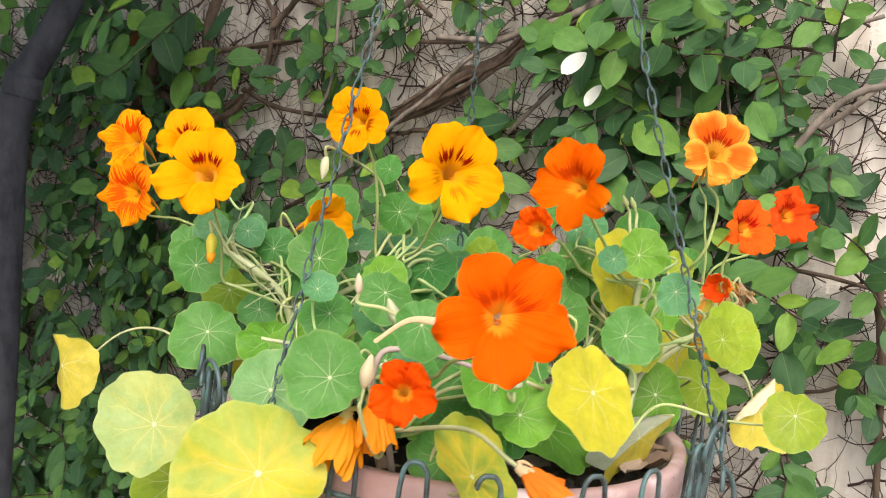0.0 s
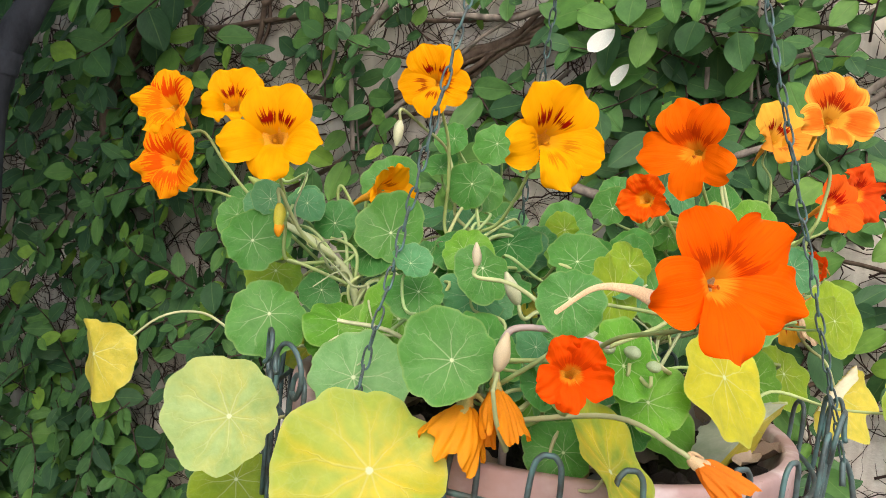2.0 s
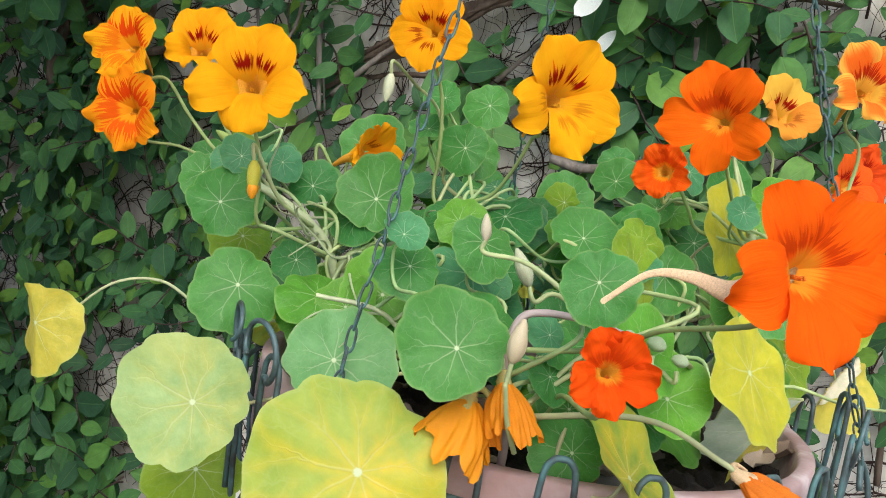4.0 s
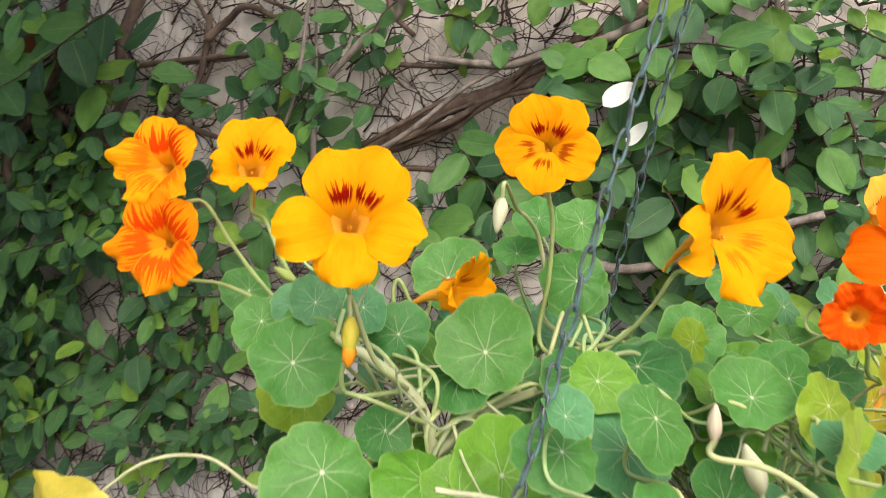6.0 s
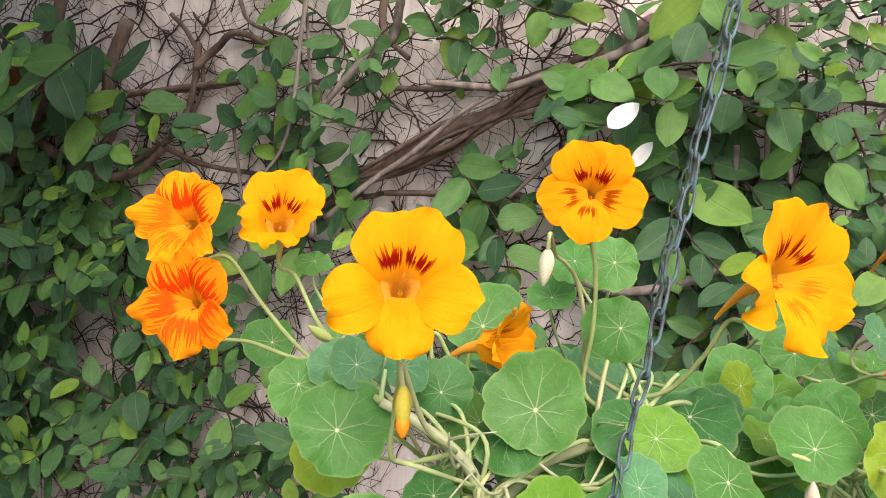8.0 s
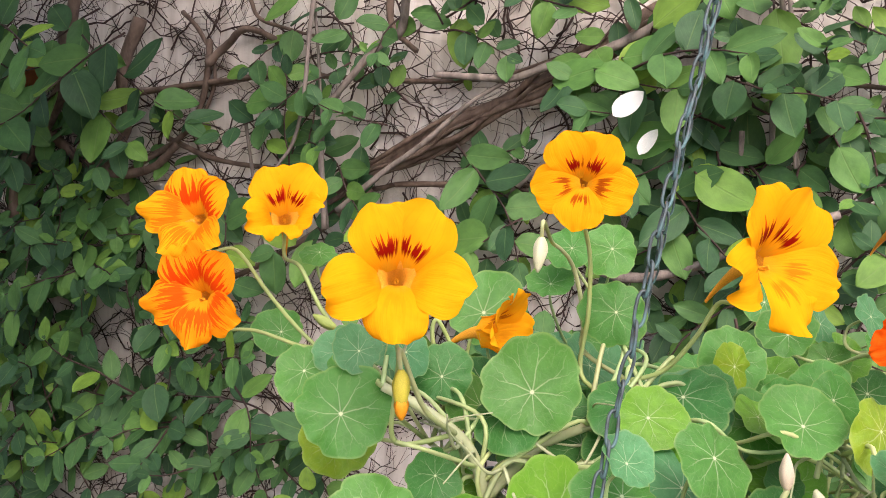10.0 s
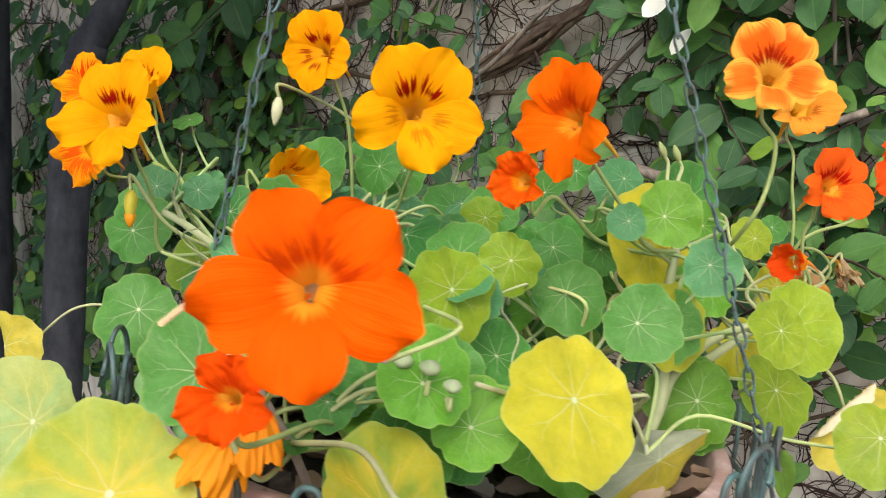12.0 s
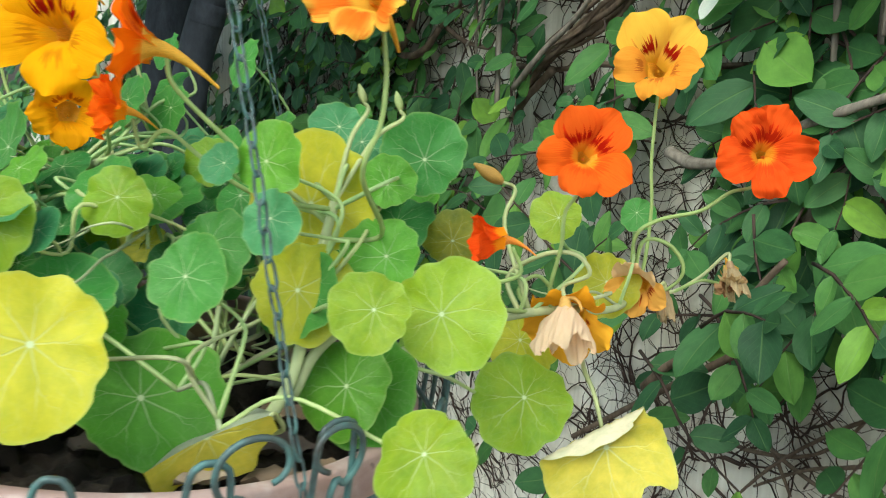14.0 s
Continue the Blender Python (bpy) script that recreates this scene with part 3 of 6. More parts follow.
def hanging_basket():
    thing = new("hanging_basket")
    thing.location = POT
    inv = Matrix.Translation(-POT)
    tagged(thing, "dark green wire hanging basket with scrolled rim on three chains", "hanging basket")
    for z, r in ((-0.012, POT_R * 1.062), (-0.09, POT_R), (-0.174, POT_R * 0.675)):
        v, f = tube_data(ring_line(r, z), 0.0015, 0.0015, 7)
        link("hoop", mesh_of("hoop", v, f[:-2]), M_WIRE, thing, inverse=inv)
    # upright bows that stand round the rim
    for a, w, high in BOWS:
        low, mid = -0.165, -0.02
        pts = [around(a - w, POT_R * 0.711, low), around(a - w, POT_R * 1.024, -0.09), around(a - w, POT_R * 1.081, mid), around(a - w * 0.9, POT_R * 1.084, high - 0.008), around(a - w * 0.5, POT_R * 1.084, high - 0.001), around(a, POT_R * 1.084, high),
               around(a + w * 0.5, POT_R * 1.084, high - 0.001), around(a + w * 0.9, POT_R * 1.084, high - 0.008), around(a + w, POT_R * 1.081, mid), around(a + w, POT_R * 1.024, -0.09), around(a + w, POT_R * 0.711, low)]
        link("upright", tube("upright", pts, 0.0014, 0.0014, 5, 7), M_WIRE, thing, inverse=inv)
    for k in range(3):
        link("base_wire", tube("base_wire", [around(60 * k, POT_R * 0.675, -0.1745 - 0.004 * k), around(60 * k + 180, POT_R * 0.675, -0.1745 - 0.004 * k)], 0.0022, 0.0022, 4, 6), M_WIRE, thing, inverse=inv)
    # scrolls beside each chain
    for a0 in SCROLLS:
        for s in (-1, 1):
            pts = []
            for i in range(15):
                q = i / 14
                turn = -1.4 + 5.6 * q
                rr = 0.0155 * (1 - 0.5 * q)
                pts.append(around(a0 + s * (5.5 + degrees_of(rr * math.cos(turn))), POT_R * 1.096 + 0.006 * q, 0.017 + rr * math.sin(turn) + 0.004 * q))
            pts = [around(a0 + s * 5.5, POT_R * 1.081, -0.06)] + pts
            link("scroll", tube("scroll", pts, 0.0015, 0.0012, 4, 7), M_WIRE, thing, inverse=inv)
    link_mesh = chain_link_mesh()
    link_mesh.materials.append(M_WIRE)
    for foot in CHAIN_FEET:
        way = (APEX - foot)
        n = int(way.length / 0.0102)
        axis = way.normalized()
        x = axis.orthogonal().normalized()
        rng = random.Random(5)
        hook = tube("chain", [foot - axis * 0.03 + x * 0.004, foot - axis * 0.012 + x * 0.007, foot + x * 0.001, foot - axis * 0.012 - x * 0.006], 0.0016, 0.0016, 5, 6)
        chain = link("chain", hook, M_WIRE, thing, inverse=inv)
        for i in range(n):
            y = axis.cross(x)
            turn = Matrix((x, y, axis)).transposed().to_4x4()
            p = foot + way * ((i + 0.5) / n)
            m = Matrix.Translation(p - POT) @ turn @ pose(0, 0, 0, rng.uniform(-6, 6), rng.uniform(-6, 6), 45 + 90 * (i % 2) + rng.uniform(-14, 14))
            link("chain_link", link_mesh, None, chain, m)
        chain.matrix_parent_inverse = inv
        for c in chain.children:
            c.matrix_parent_inverse = Matrix.Translation(POT)
    v, f = tube_data([APEX + Vector((0, 0, 0.004)) + Vector((0.012 * math.cos(t / 3), 0, 0.012 * math.sin(t / 3))) for t in range(20)], 0.002, 0.002, 7)
    link("top_ring", mesh_of("top_ring", v, f), M_WIRE, thing, inverse=inv)
    return thing


def degrees_of(arc):
    return arc / POT_R * 57.3


CHAIN_FEET = [Vector((-0.1003, 0.4915, 1.262)), Vector((0.1760, 0.5136, 1.287)), Vector((0.0173, 0.7405, 1.270))]
# angle round the rim, half width in degrees, height over the rim
BOWS = [(-112, 2.5, 0.012), (-99, 2.5, 0.014), (-86, 2.5, 0.012), (-66, 2.6, 0.014), (-52, 2.6, 0.014), (-34, 3.0, 0.02), (-16, 3.4, 0.03)] + [(k * 15.0, 2.8, 0.016) for k in range(15)]
SCROLLS = [-158.0, -23.0, 91.0]


# ---- nasturtiums ----
def shield_leaf_mesh(seed, fold=0.0, cup=0.05):
    """Round wavy leaf of radius 1 in the xy plane, its stalk joining at the origin."""
    rng = random.Random(seed)
    rings, seg = 7, 72
    ph = [rng.uniform(0, 6.28) for _ in range(5)]
    off = rng.uniform(0, 6.28)
    verts, faces, uvs = [(0, 0, 0)], [], [(0.5, 0.5)]
    for i in range(1, rings + 1):
        q = i / rings
        for k in range(seg):
            a = 2 * math.pi * k / seg
            rim = 1 + 0.17 * math.cos(a - off) + 0.045 * math.sin(3 * a + ph[0]) + 0.085 * abs(math.sin(4.5 * a + ph[1] + 0.25 * math.sin(2 * a + ph[3]))) ** 0.8 + 0.016 * math.sin(13 * a + ph[2]) + rng.uniform(-0.008, 0.008) * (i == rings)
            r = q * rim * 0.93
            x, y = r * math.cos(a), r * math.sin(a)
            z = cup * q * q + 0.06 * q * q * math.sin(3 * a + ph[3]) + 0.05 * q ** 3 * math.sin(7 * a + ph[4])
            z += 0.03 * q * (0.5 - abs((4.5 * a / math.pi + 0.2) % 1 - 0.5))
            z -= fold * abs(x) ** 1.3
            verts.append((x * (1 - 0.3 * abs(fold)), y, z))
            uvs.append((0.5 + 0.5 * q * math.cos(a), 0.5 + 0.5 * q * math.sin(a)))
    for k in range(seg):
        faces.append((0, 1 + k, 1 + (k + 1) % seg))
    for i in range(rings - 1):
        for k in range(seg):
            a, b = 1 + i * seg + k, 1 + i * seg + (k + 1) % seg
            faces.append((a, a + seg, b + seg, b))
    return mesh_of("nasturtium_leaf", verts, faces, uvs)


LEAF_MESHES = [shield_leaf_mesh(s, 0.0, c) for s, c in ((1, 0.10), (2, 0.0), (3, -0.12), (4, 0.14), (5, -0.05), (6, 0.05), (7, -0.15))]
LEAF_FOLDED = shield_leaf_mesh(21, 0.55, 0.05)
FOLD = 0.34


def folded_over(under):
    """A leaf whose upper part flops forward along a crease; under: the sheet of its pale back."""
    me = shield_leaf_mesh(24, 0.06, 0.1)
    for v in me.vertices:
        x, y, z = v.co
        if y < -0.55:
            y += 0.25 * math.sin(7 * x) * (-0.55 - y) * 2
        if y > FOLD:
            z += 0.05 + 0.25 * (y - FOLD) + (0.014 if under else 0.0)
            y = FOLD - 0.55 * (y - FOLD)
        elif under:
            z -= 0.014
        v.co = (x * 1.1, y, z)
    return me


LEAF_OVER, LEAF_OVER_BACK = folded_over(False), folded_over(True)


def flap(start, end, drop, wide, seed):
    """One half of a shrivelled leaf: a wavy sheet that hangs from the crease between start and end along drop."""
    a, b, d = Vector(start), Vector(end), Vector(drop)
    bend = (b - a).cross(d).normalized()
    rng = random.Random(seed)
    p0, p1 = rng.uniform(0, 6), rng.uniform(0, 6)
    n, rows = 24, 7
    verts, faces, uvs = [], [], []
    for i in range(n + 1):
        s = i / n
        w = wide(s) * (1 + 0.07 * math.sin(19 * s + p0) + 0.04 * math.sin(41 * s + p1))
        for j in range(rows + 1):
            q = j / rows
            ripple = 0.0016 * q * math.sin(11 * s + p1 + q)
            verts.append(a.lerp(b, s) + Vector((0, 0, 0.003 * math.sin(3.0 * s + 0.2))) + d * w * q + bend * ripple)
            uvs.append((0.5 + 0.9 * (s - 0.5), 0.5 + 0.42 * q * w))
    for i in range(n):
        for j in range(rows):
            k = i * (rows + 1) + j
            faces.append((k, k + 1, k + rows + 2, k + rows + 1))
    return mesh_of("leaf", verts, faces, uvs)


SOIL_Z = POT.z - 0.02

PLANTS = []


def plant(label, x, y):
    thing = new("nasturtium_plant")
    thing.location = (x, y, SOIL_Z)
    tagged(thing, label, "flowering plant", "nasturtiums in the hanging pot")
    PLANTS.append((thing, Vector((x, y, SOIL_Z)), Matrix.Translation((-x, -y, -SOIL_Z))))


def plant_near(p):
    return min(PLANTS, key=lambda q: (q[1].xy - Vector(p).xy).length)


TINTS = {
    "green": (0.078, 0.276, 0.046, 0.0), "deep": (0.046, 0.202, 0.041, 0.0), "blue": (0.083, 0.285, 0.110, 0.0), "grass": (0.129, 0.359, 0.028, 0.0),
    "lime": (0.239, 0.396, 0.018, 0.1), "pale": (0.432, 0.534, 0.184, 0.3), "turning": (0.331, 0.451, 0.051, 0.7), "yellow": (0.490, 0.515, 0.026, 0.15), "straw": (0.662, 0.570, 0.069, 0.0), "grey": (0.460, 0.506, 0.396, 0.0), "cream": (0.773, 0.718, 0.515, 0.0),
    "mist": (0.184, 0.396, 0.129, 0.0), "olive": (0.276, 0.304, 0.028, 0.3),
}


def varied(c, rng, amount=0.12):
    k = 1 + rng.uniform(-amount, amount)
    return (min(1, c[0] * k * (1 + rng.uniform(-amount, amount))), min(1, c[1] * k), min(1, c[2] * k), c[3])


def stalk(name, thing, points, r0, r1, colour, steps=6):
    root, _, inv = thing
    link(name, tube(name, points, r0, r1, steps, 6), M_SOFT, root, inverse=inv, colour=colour)


STEM_NODES = []


def main_stems(count, seed):
    """Fleshy stems that sprawl from the soil; leaf stalks spring from them."""
    rng = random.Random(seed)
    for k in range(count):
        a = 2 * math.pi * k / count + rng.uniform(-0.25, 0.25)
        r0, r1 = rng.uniform(0.015, 0.05), rng.uniform(0.09, 0.15)
        pts = []
        for i in range(5):
            q = i / 4
            r, b = r0 + (r1 - r0) * q ** 1.2, a + rng.uniform(-0.25, 0.25)
            pts.append(POT_FRAME @ Vector((r * math.cos(b), r * math.sin(b), -0.024 + q * rng.uniform(0.055, 0.085))))
        if pts[-1].x > 0.12 and pts[-1].y < 0.61:
            continue
        line = glide(pts, 6)
        STEM_NODES.extend(line)
        thing = plant_near(pts[0])
        v, f = tube_data(line, 0.0019, 0.0011, 7, 0.06, rng)
        link("stem", mesh_of("stem", v, f), M_SOFT, thing[0], inverse=thing[2], colour=varied((0.60, 0.64, 0.40, 0), rng))


def root_of(p, rng):
    """Where the stalk of a leaf or flower at p leaves a stem."""
    return min(STEM_NODES, key=lambda q: abs((q - p).length - 0.06) + 2.0 * max(0.0, q.z - p.z + 0.012) + rng.uniform(0, 0.01)).copy()


def rooted(points):
    """The stalk's points, led back to the nearest fleshy stem."""
    p = Vector(points[0])
    r = min(STEM_NODES, key=lambda q: (q - p).length + 1.5 * max(0.0, q.z - p.z)).copy()
    return [r, *[Vector(q) for q in points]] if (r - p).length > 0.006 else [Vector(q) for q in points]


def leaf(place, normal, radius, tint, shape=None, roll=None, stem=None):
    """A nasturtium leaf on its stalk. stem: points the stalk passes, from its root."""
    p, n = Vector(place), Vector(normal).normalized()
    rng = random.Random(round(p.x * 7919 + p.y * 104729 + p.z * 1299709))
    me = LEAF_FOLDED if shape == "folded" else LEAF_MESHES[rng.randrange(len(LEAF_MESHES))]
    thing = plant_near(p)
    m = facing(p, n, rng.uniform(0, 360) if roll is None else roll) @ Matrix.Scale(radius, 4)
    link("leaf", me, M_LEAF, thing[0], m, thing[2], colour=varied(TINTS[tint], rng))
    if stem is None:
        r = root_of(p, rng)
        side = Vector((rng.uniform(-0.022, 0.022), rng.uniform(-0.022, 0.022), 0))
        stem = [r, r.lerp(p, 0.35) + side + Vector((0, 0, 0.008)), r.lerp(p, 0.7) + side * 0.4 - n * 0.022 + Vector((0, 0, 0.004))]
    pts = [*rooted(stem), p - n * 0.012 - Vector((0, 0, 0.003)), p - n * 0.0018]
    pale = (0.62, 0.64, 0.36, 0) if tint in ("yellow", "straw", "pale", "turning", "grey") else (0.50, 0.62, 0.27, 0)
    stalk("leaf_stalk", thing, pts, 0.0011, 0.0007, varied(pale, rng))


def withered_leaf(place, normal, radius, top, under, roll, stem):
    """A limp leaf whose pale underside shows where it folds."""
    p, n = Vector(place), Vector(normal).normalized()
    thing = plant_near(p)
    m = facing(p, n, roll) @ Matrix.Scale(radius, 4)
    ob = link("leaf", LEAF_OVER, M_LEAF, thing[0], m, thing[2], "limp yellowed leaf folded over", TINTS[top])
    link("underside", LEAF_OVER_BACK, M_LEAF, ob, colour=TINTS[under])
    stalk("leaf_stalk", thing, [*rooted(stem), p - n * 0.003], 0.0014, 0.0009, (0.55, 0.60, 0.30, 0))


def creased_leaf(start, end, front, back):
    """A shrivelled leaf lying on the soil, creased from start to end: its pale half on top, its yellow half below."""
    thing = plant_near(Vector(start))
    half = flap(start, end, front, lambda s: (0.25 + 0.75 * math.sin(math.pi * min(1, 0.12 + 0.62 * s))) * (1 - 0.55 * max(0, s - 0.75) / 0.25), 3)
    ob = link("leaf", half, M_LEAF, thing[0], inverse=thing[2], label="shrivelled yellow leaf creased down its middle", colour=TINTS["straw"])
    pale = flap(start, end, back, lambda s: math.sin(math.pi * (0.16 + 0.76 * s)) ** 0.8, 8)
    link("underside", pale, M_LEAF, ob, colour=TINTS["grey"])
    stalk("leaf_stalk", thing, [*rooted([(0.140, 0.545, 1.298)]), Vector(end) + Vector((-0.004, 0.008, -0.004)), Vector(end)], 0.0014, 0.0009, (0.55, 0.60, 0.30, 0))


def petal_mesh(seed, width, ruffle, cup=0.25, claw=0.09, deep=0.40, slim=0.19, crumple=0.0):
    """A petal of length 1: from the throat outward along y, its face towards z. Broad and round at its end."""
    rng = random.Random(seed)
    rows, cols = 17, 17
    a, b, c, d = (rng.uniform(0, 6.28) for _ in range(4))
    wide = rng.uniform(0.58, 0.64)
    lean = rng.uniform(-0.05, 0.05)
    verts, faces, uvs = [], [], []
    for i in range(rows):
        q = i / (rows - 1)
        v = 1 - (1 - q) ** 1.35
        for k in range(cols):
            s = 2 * k / (cols - 1) - 1
            if v > wide:
                t = (v - wide) / (1 - wide)
                x = s * width * math.sqrt(1 - t * t / 2)
                rho = wide + (1 - wide) * t * math.sqrt(1 - s * s / 2)
            else:
                e = min(1.0, max(0.0, (v - claw) / (wide - claw)))
                x = s * (slim + (width - slim) * math.sin(0.5 * math.pi * e) ** 0.95)
                rho = v
            edge = max(abs(s), (v - wide) / (1 - wide)) if v > wide else abs(s) * v / wide
            edge = max(0.0, edge)
            around = math.atan2(rho - 0.5, s * 0.6)
            out = 1 + edge ** 4 * (0.03 * math.sin(4 * around + a) + 0.008 * math.sin(11 * around + b))
            x, rho = x * out + lean * v * v, rho * out
            z = -deep * (1 - v) ** 3.2 + 0.016 * math.sin(15 * s + c) * v * (1 - 0.5 * v) + cup * s * s * width * v * (1 - 0.75 * v) - 0.05 * v ** 3
            z += ruffle * (edge ** 3 * (0.8 * math.sin(3.3 * around + b) + 0.3 * math.sin(8 * around + c)) + 0.45 * v * v * math.sin(3 * s + d))
            if crumple:
                z += crumple * v * (math.sin(5 * s + 9 * v + a) * math.cos(8 * v - 4 * s + b) + 0.5 * math.sin(13 * s + 7 * v + c))
                x += 0.6 * crumple * v * math.sin(9 * v + 3 * s + d)
                rho += 0.35 * crumple * v * math.sin(8 * s + 5 * v + b)
            verts.append((x, 0.05 + 0.95 * rho, z))
            uvs.append((0.5 + 0.5 * s, v))
    for i in range(rows - 1):
        for k in range(cols - 1):
            q = i * cols + k
            faces.append((q, q + 1, q + cols + 1, q + cols))
    return mesh_of("petal", verts, faces, uvs)


PETALS = {
    "upper": [petal_mesh(31, 0.49, 0.06), petal_mesh(32, 0.50, 0.07), petal_mesh(33, 0.48, 0.08)],
    "lower": [petal_mesh(41, 0.42, 0.11, 0.2), petal_mesh(42, 0.44, 0.10, 0.2), petal_mesh(43, 0.43, 0.12, 0.15), petal_mesh(44, 0.41, 0.12, 0.1), petal_mesh(45, 0.44, 0.13, 0.2)],
    "frilled": [petal_mesh(51, 0.49, 0.14, 0.3, crumple=0.05), petal_mesh(52, 0.44, 0.16, 0.3, crumple=0.06), petal_mesh(53, 0.47, 0.17, 0.3, crumple=0.055)],
    "lobed": [petal_mesh(71, 0.42, 0.12, 0.2), petal_mesh(72, 0.44, 0.11, 0.25), petal_mesh(73, 0.40, 0.13, 0.2)],
    "round": [petal_mesh(75, 0.50, 0.06, 0.2), petal_mesh(76, 0.51, 0.07, 0.2), petal_mesh(77, 0.49, 0.07, 0.2)],
    "folded": [petal_mesh(81, 0.45, 0.08, 0.6, crumple=0.02), petal_mesh(82, 0.46, 0.07, 0.45, crumple=0.025), petal_mesh(83, 0.45, 0.09, 0.2, crumple=0.02)],
    "slender": [petal_mesh(91, 0.41, 0.08, 0.35), petal_mesh(92, 0.43, 0.08, 0.35), petal_mesh(93, 0.39, 0.10, 0.3)],
    "narrow": [petal_mesh(61, 0.34, 0.12, 0.5, crumple=0.16), petal_mesh(62, 0.30, 0.16, 0.6, crumple=0.2), petal_mesh(63, 0.36, 0.14, 0.3, crumple=0.18)],
}


FUNNEL = [(0.27, -0.215), (0.21, -0.275), (0.16, -0.34), (0.125, -0.42)]


def funnel_rings(line, radii, sides=12):
    """A tube open to the front along a line, each ring with its own radius."""
    verts, faces = [], []
    for p, r in zip(line, radii):
        for k in range(sides):
            a = 2 * math.pi * k / sides
            verts.append((p.x + r * math.cos(a), p.y + r * math.sin(a), p.z))
    for i in range(len(line) - 1):
        for k in range(sides):
            a, b = i * sides + k, i * sides + (k + 1) % sides
            faces.append((a, a + sides, b + sides, b))
    faces.append(tuple(range((len(line) - 1) * sides, len(line) * sides)))
    return mesh_of("flower", verts, faces)


def spur_mesh(bend):
    """The funnel behind the petals, drawn out into a curved spur."""
    line, radii = [Vector((0, 0, z)) for _, z in FUNNEL], [r for r, _ in FUNNEL]
    for i in range(1, 12):
        q = i / 11
        line.append(Vector((0, -bend * q ** 1.6, -0.42 - 0.9 * q)))
        radii.append(0.099 * (1 - q) ** 1.2 + 0.026)
    return funnel_rings(line, radii)


def side_spur_mesh():
    """A swollen calyx whose slender spur swings far out to one side."""
    line, radii = [Vector((0, 0, z)) for _, z in FUNNEL], [r for r, _ in FUNNEL]
    bent = glide([Vector(p) for p in ((0, 0, -0.42), (-0.14, -0.16, -0.60), (-0.34, -0.30, -0.82), (-0.70, -0.20, -1.05), (-1.10, -0.24, -1.22), (-1.50, -0.60, -1.38))], 6)
    for i, c in enumerate(bent[1:], 1):
        q = i / (len(bent) - 1)
        line.append(c)
        radii.append(0.125 + 0.045 * math.sin(math.pi * q / 0.42) if q < 0.42 else 0.034 + 0.091 * max(0.0, 1 - (q - 0.42) / 0.58) ** 2.6)
    return funnel_rings(line, radii)


SPURS = [spur_mesh(0.45), spur_mesh(0.7), spur_mesh(0.25), side_spur_mesh()]


def stamens_mesh():
    rng = random.Random(4)
    pieces = []
    for k in range(6):
        a = 2 * math.pi * k / 6
        root = Vector((0.012 * math.cos(a), 0.012 * math.sin(a) - 0.05, -0.42))
        tip = Vector((0.022 * math.cos(a), 0.02 * math.sin(a) - 0.07, rng.uniform(-0.26, -0.16)))
        pieces.append(tube_data([root, root.lerp(tip, 0.5), tip], 0.010, 0.009, 5))
        pieces.append(tube_data([tip, tip + Vector((0, 0.004, 0.02)), tip + Vector((0, 0.008, 0.04))], 0.012, 0.006, 5))
    return joined("stamen_cluster", pieces)


STAMENS = stamens_mesh()


def flower(label, place, front, size, upper, lower, material, roll=0.0, open_by=0.0, marks=(1.0, 0.5), kind="plain", spur=0, spur_colour=(0.84, 0.40, 0.03, 0), stem=None, low=(0.0, 1.0)):
    """A nasturtium flower: funnel with spur, two upper and three lower petals, stamens, on its stalk. size: half its width. open_by: degrees that the petals lean forward. low: further lean and the length of the lower petals."""
    p, n = Vector(place), Vector(front).normalized()
    rng = random.Random(round(p.x * 7919 + p.y * 104729 + p.z * 1299709) + 1)
    thing = plant_near(p)
    m = facing(p, n, roll) @ Matrix.Scale(size, 4)
    bloom = link("flower", SPURS[spur], M_SOFT, thing[0], m, thing[2], label, spur_colour)
    angles = [(-31, "upper"), (31, "upper"), (-106, "lower"), (106, "lower"), (180, "lower")]
    for i, (a, which) in enumerate(angles):
        group = which if kind == "plain" else kind
        meshes = PETALS[group]
        tilt = open_by + (5 if which == "upper" else 7 + low[0]) + rng.uniform(-8, 8)
        long = (1.0 if which == "upper" else low[1] if i < 4 else 0.92 * low[1]) * rng.uniform(0.95, 1.05)
        pm = pose(0, 0, 0.012 * i, 0, 0, a + rng.uniform(-7, 7)) @ pose(0, 0, 0, tilt, rng.uniform(-11, 11), 0) @ Matrix.Scale(long, 4)
        c = upper if which == "upper" else lower
        k = rng.uniform(0.95, 1.04)
        link("petal", meshes[i % len(meshes)], material, bloom, pm, colour=(min(1, c[0] * k), min(1, c[1] * k), c[2], marks[0] if which == "upper" else marks[1]))
    link("stamen_cluster", STAMENS, M_SOFT, bloom, colour=(min(0.9, lower[0]), min(0.5, 0.16 + lower[1] * 0.8), 0.02, 0))
    if stem is None:
        r = root_of(p, rng)
        side = Vector((rng.uniform(-0.02, 0.02), rng.uniform(-0.02, 0.02), 0))
        stem = [r, r.lerp(p, 0.35) + side + Vector((0, 0, -0.006)), r.lerp(p, 0.68) + side * 0.6 - Vector((0, 0, 0.010))]
    join = p - n * size * 0.55 - Vector((0, 0, 0.003))
    stalk("flower_stalk", thing, [*rooted(stem), join - Vector((0, 0, 0.012)) - n * 0.004, join], 0.0012, 0.0009, (0.40, 0.52, 0.19, 0))
    return bloom


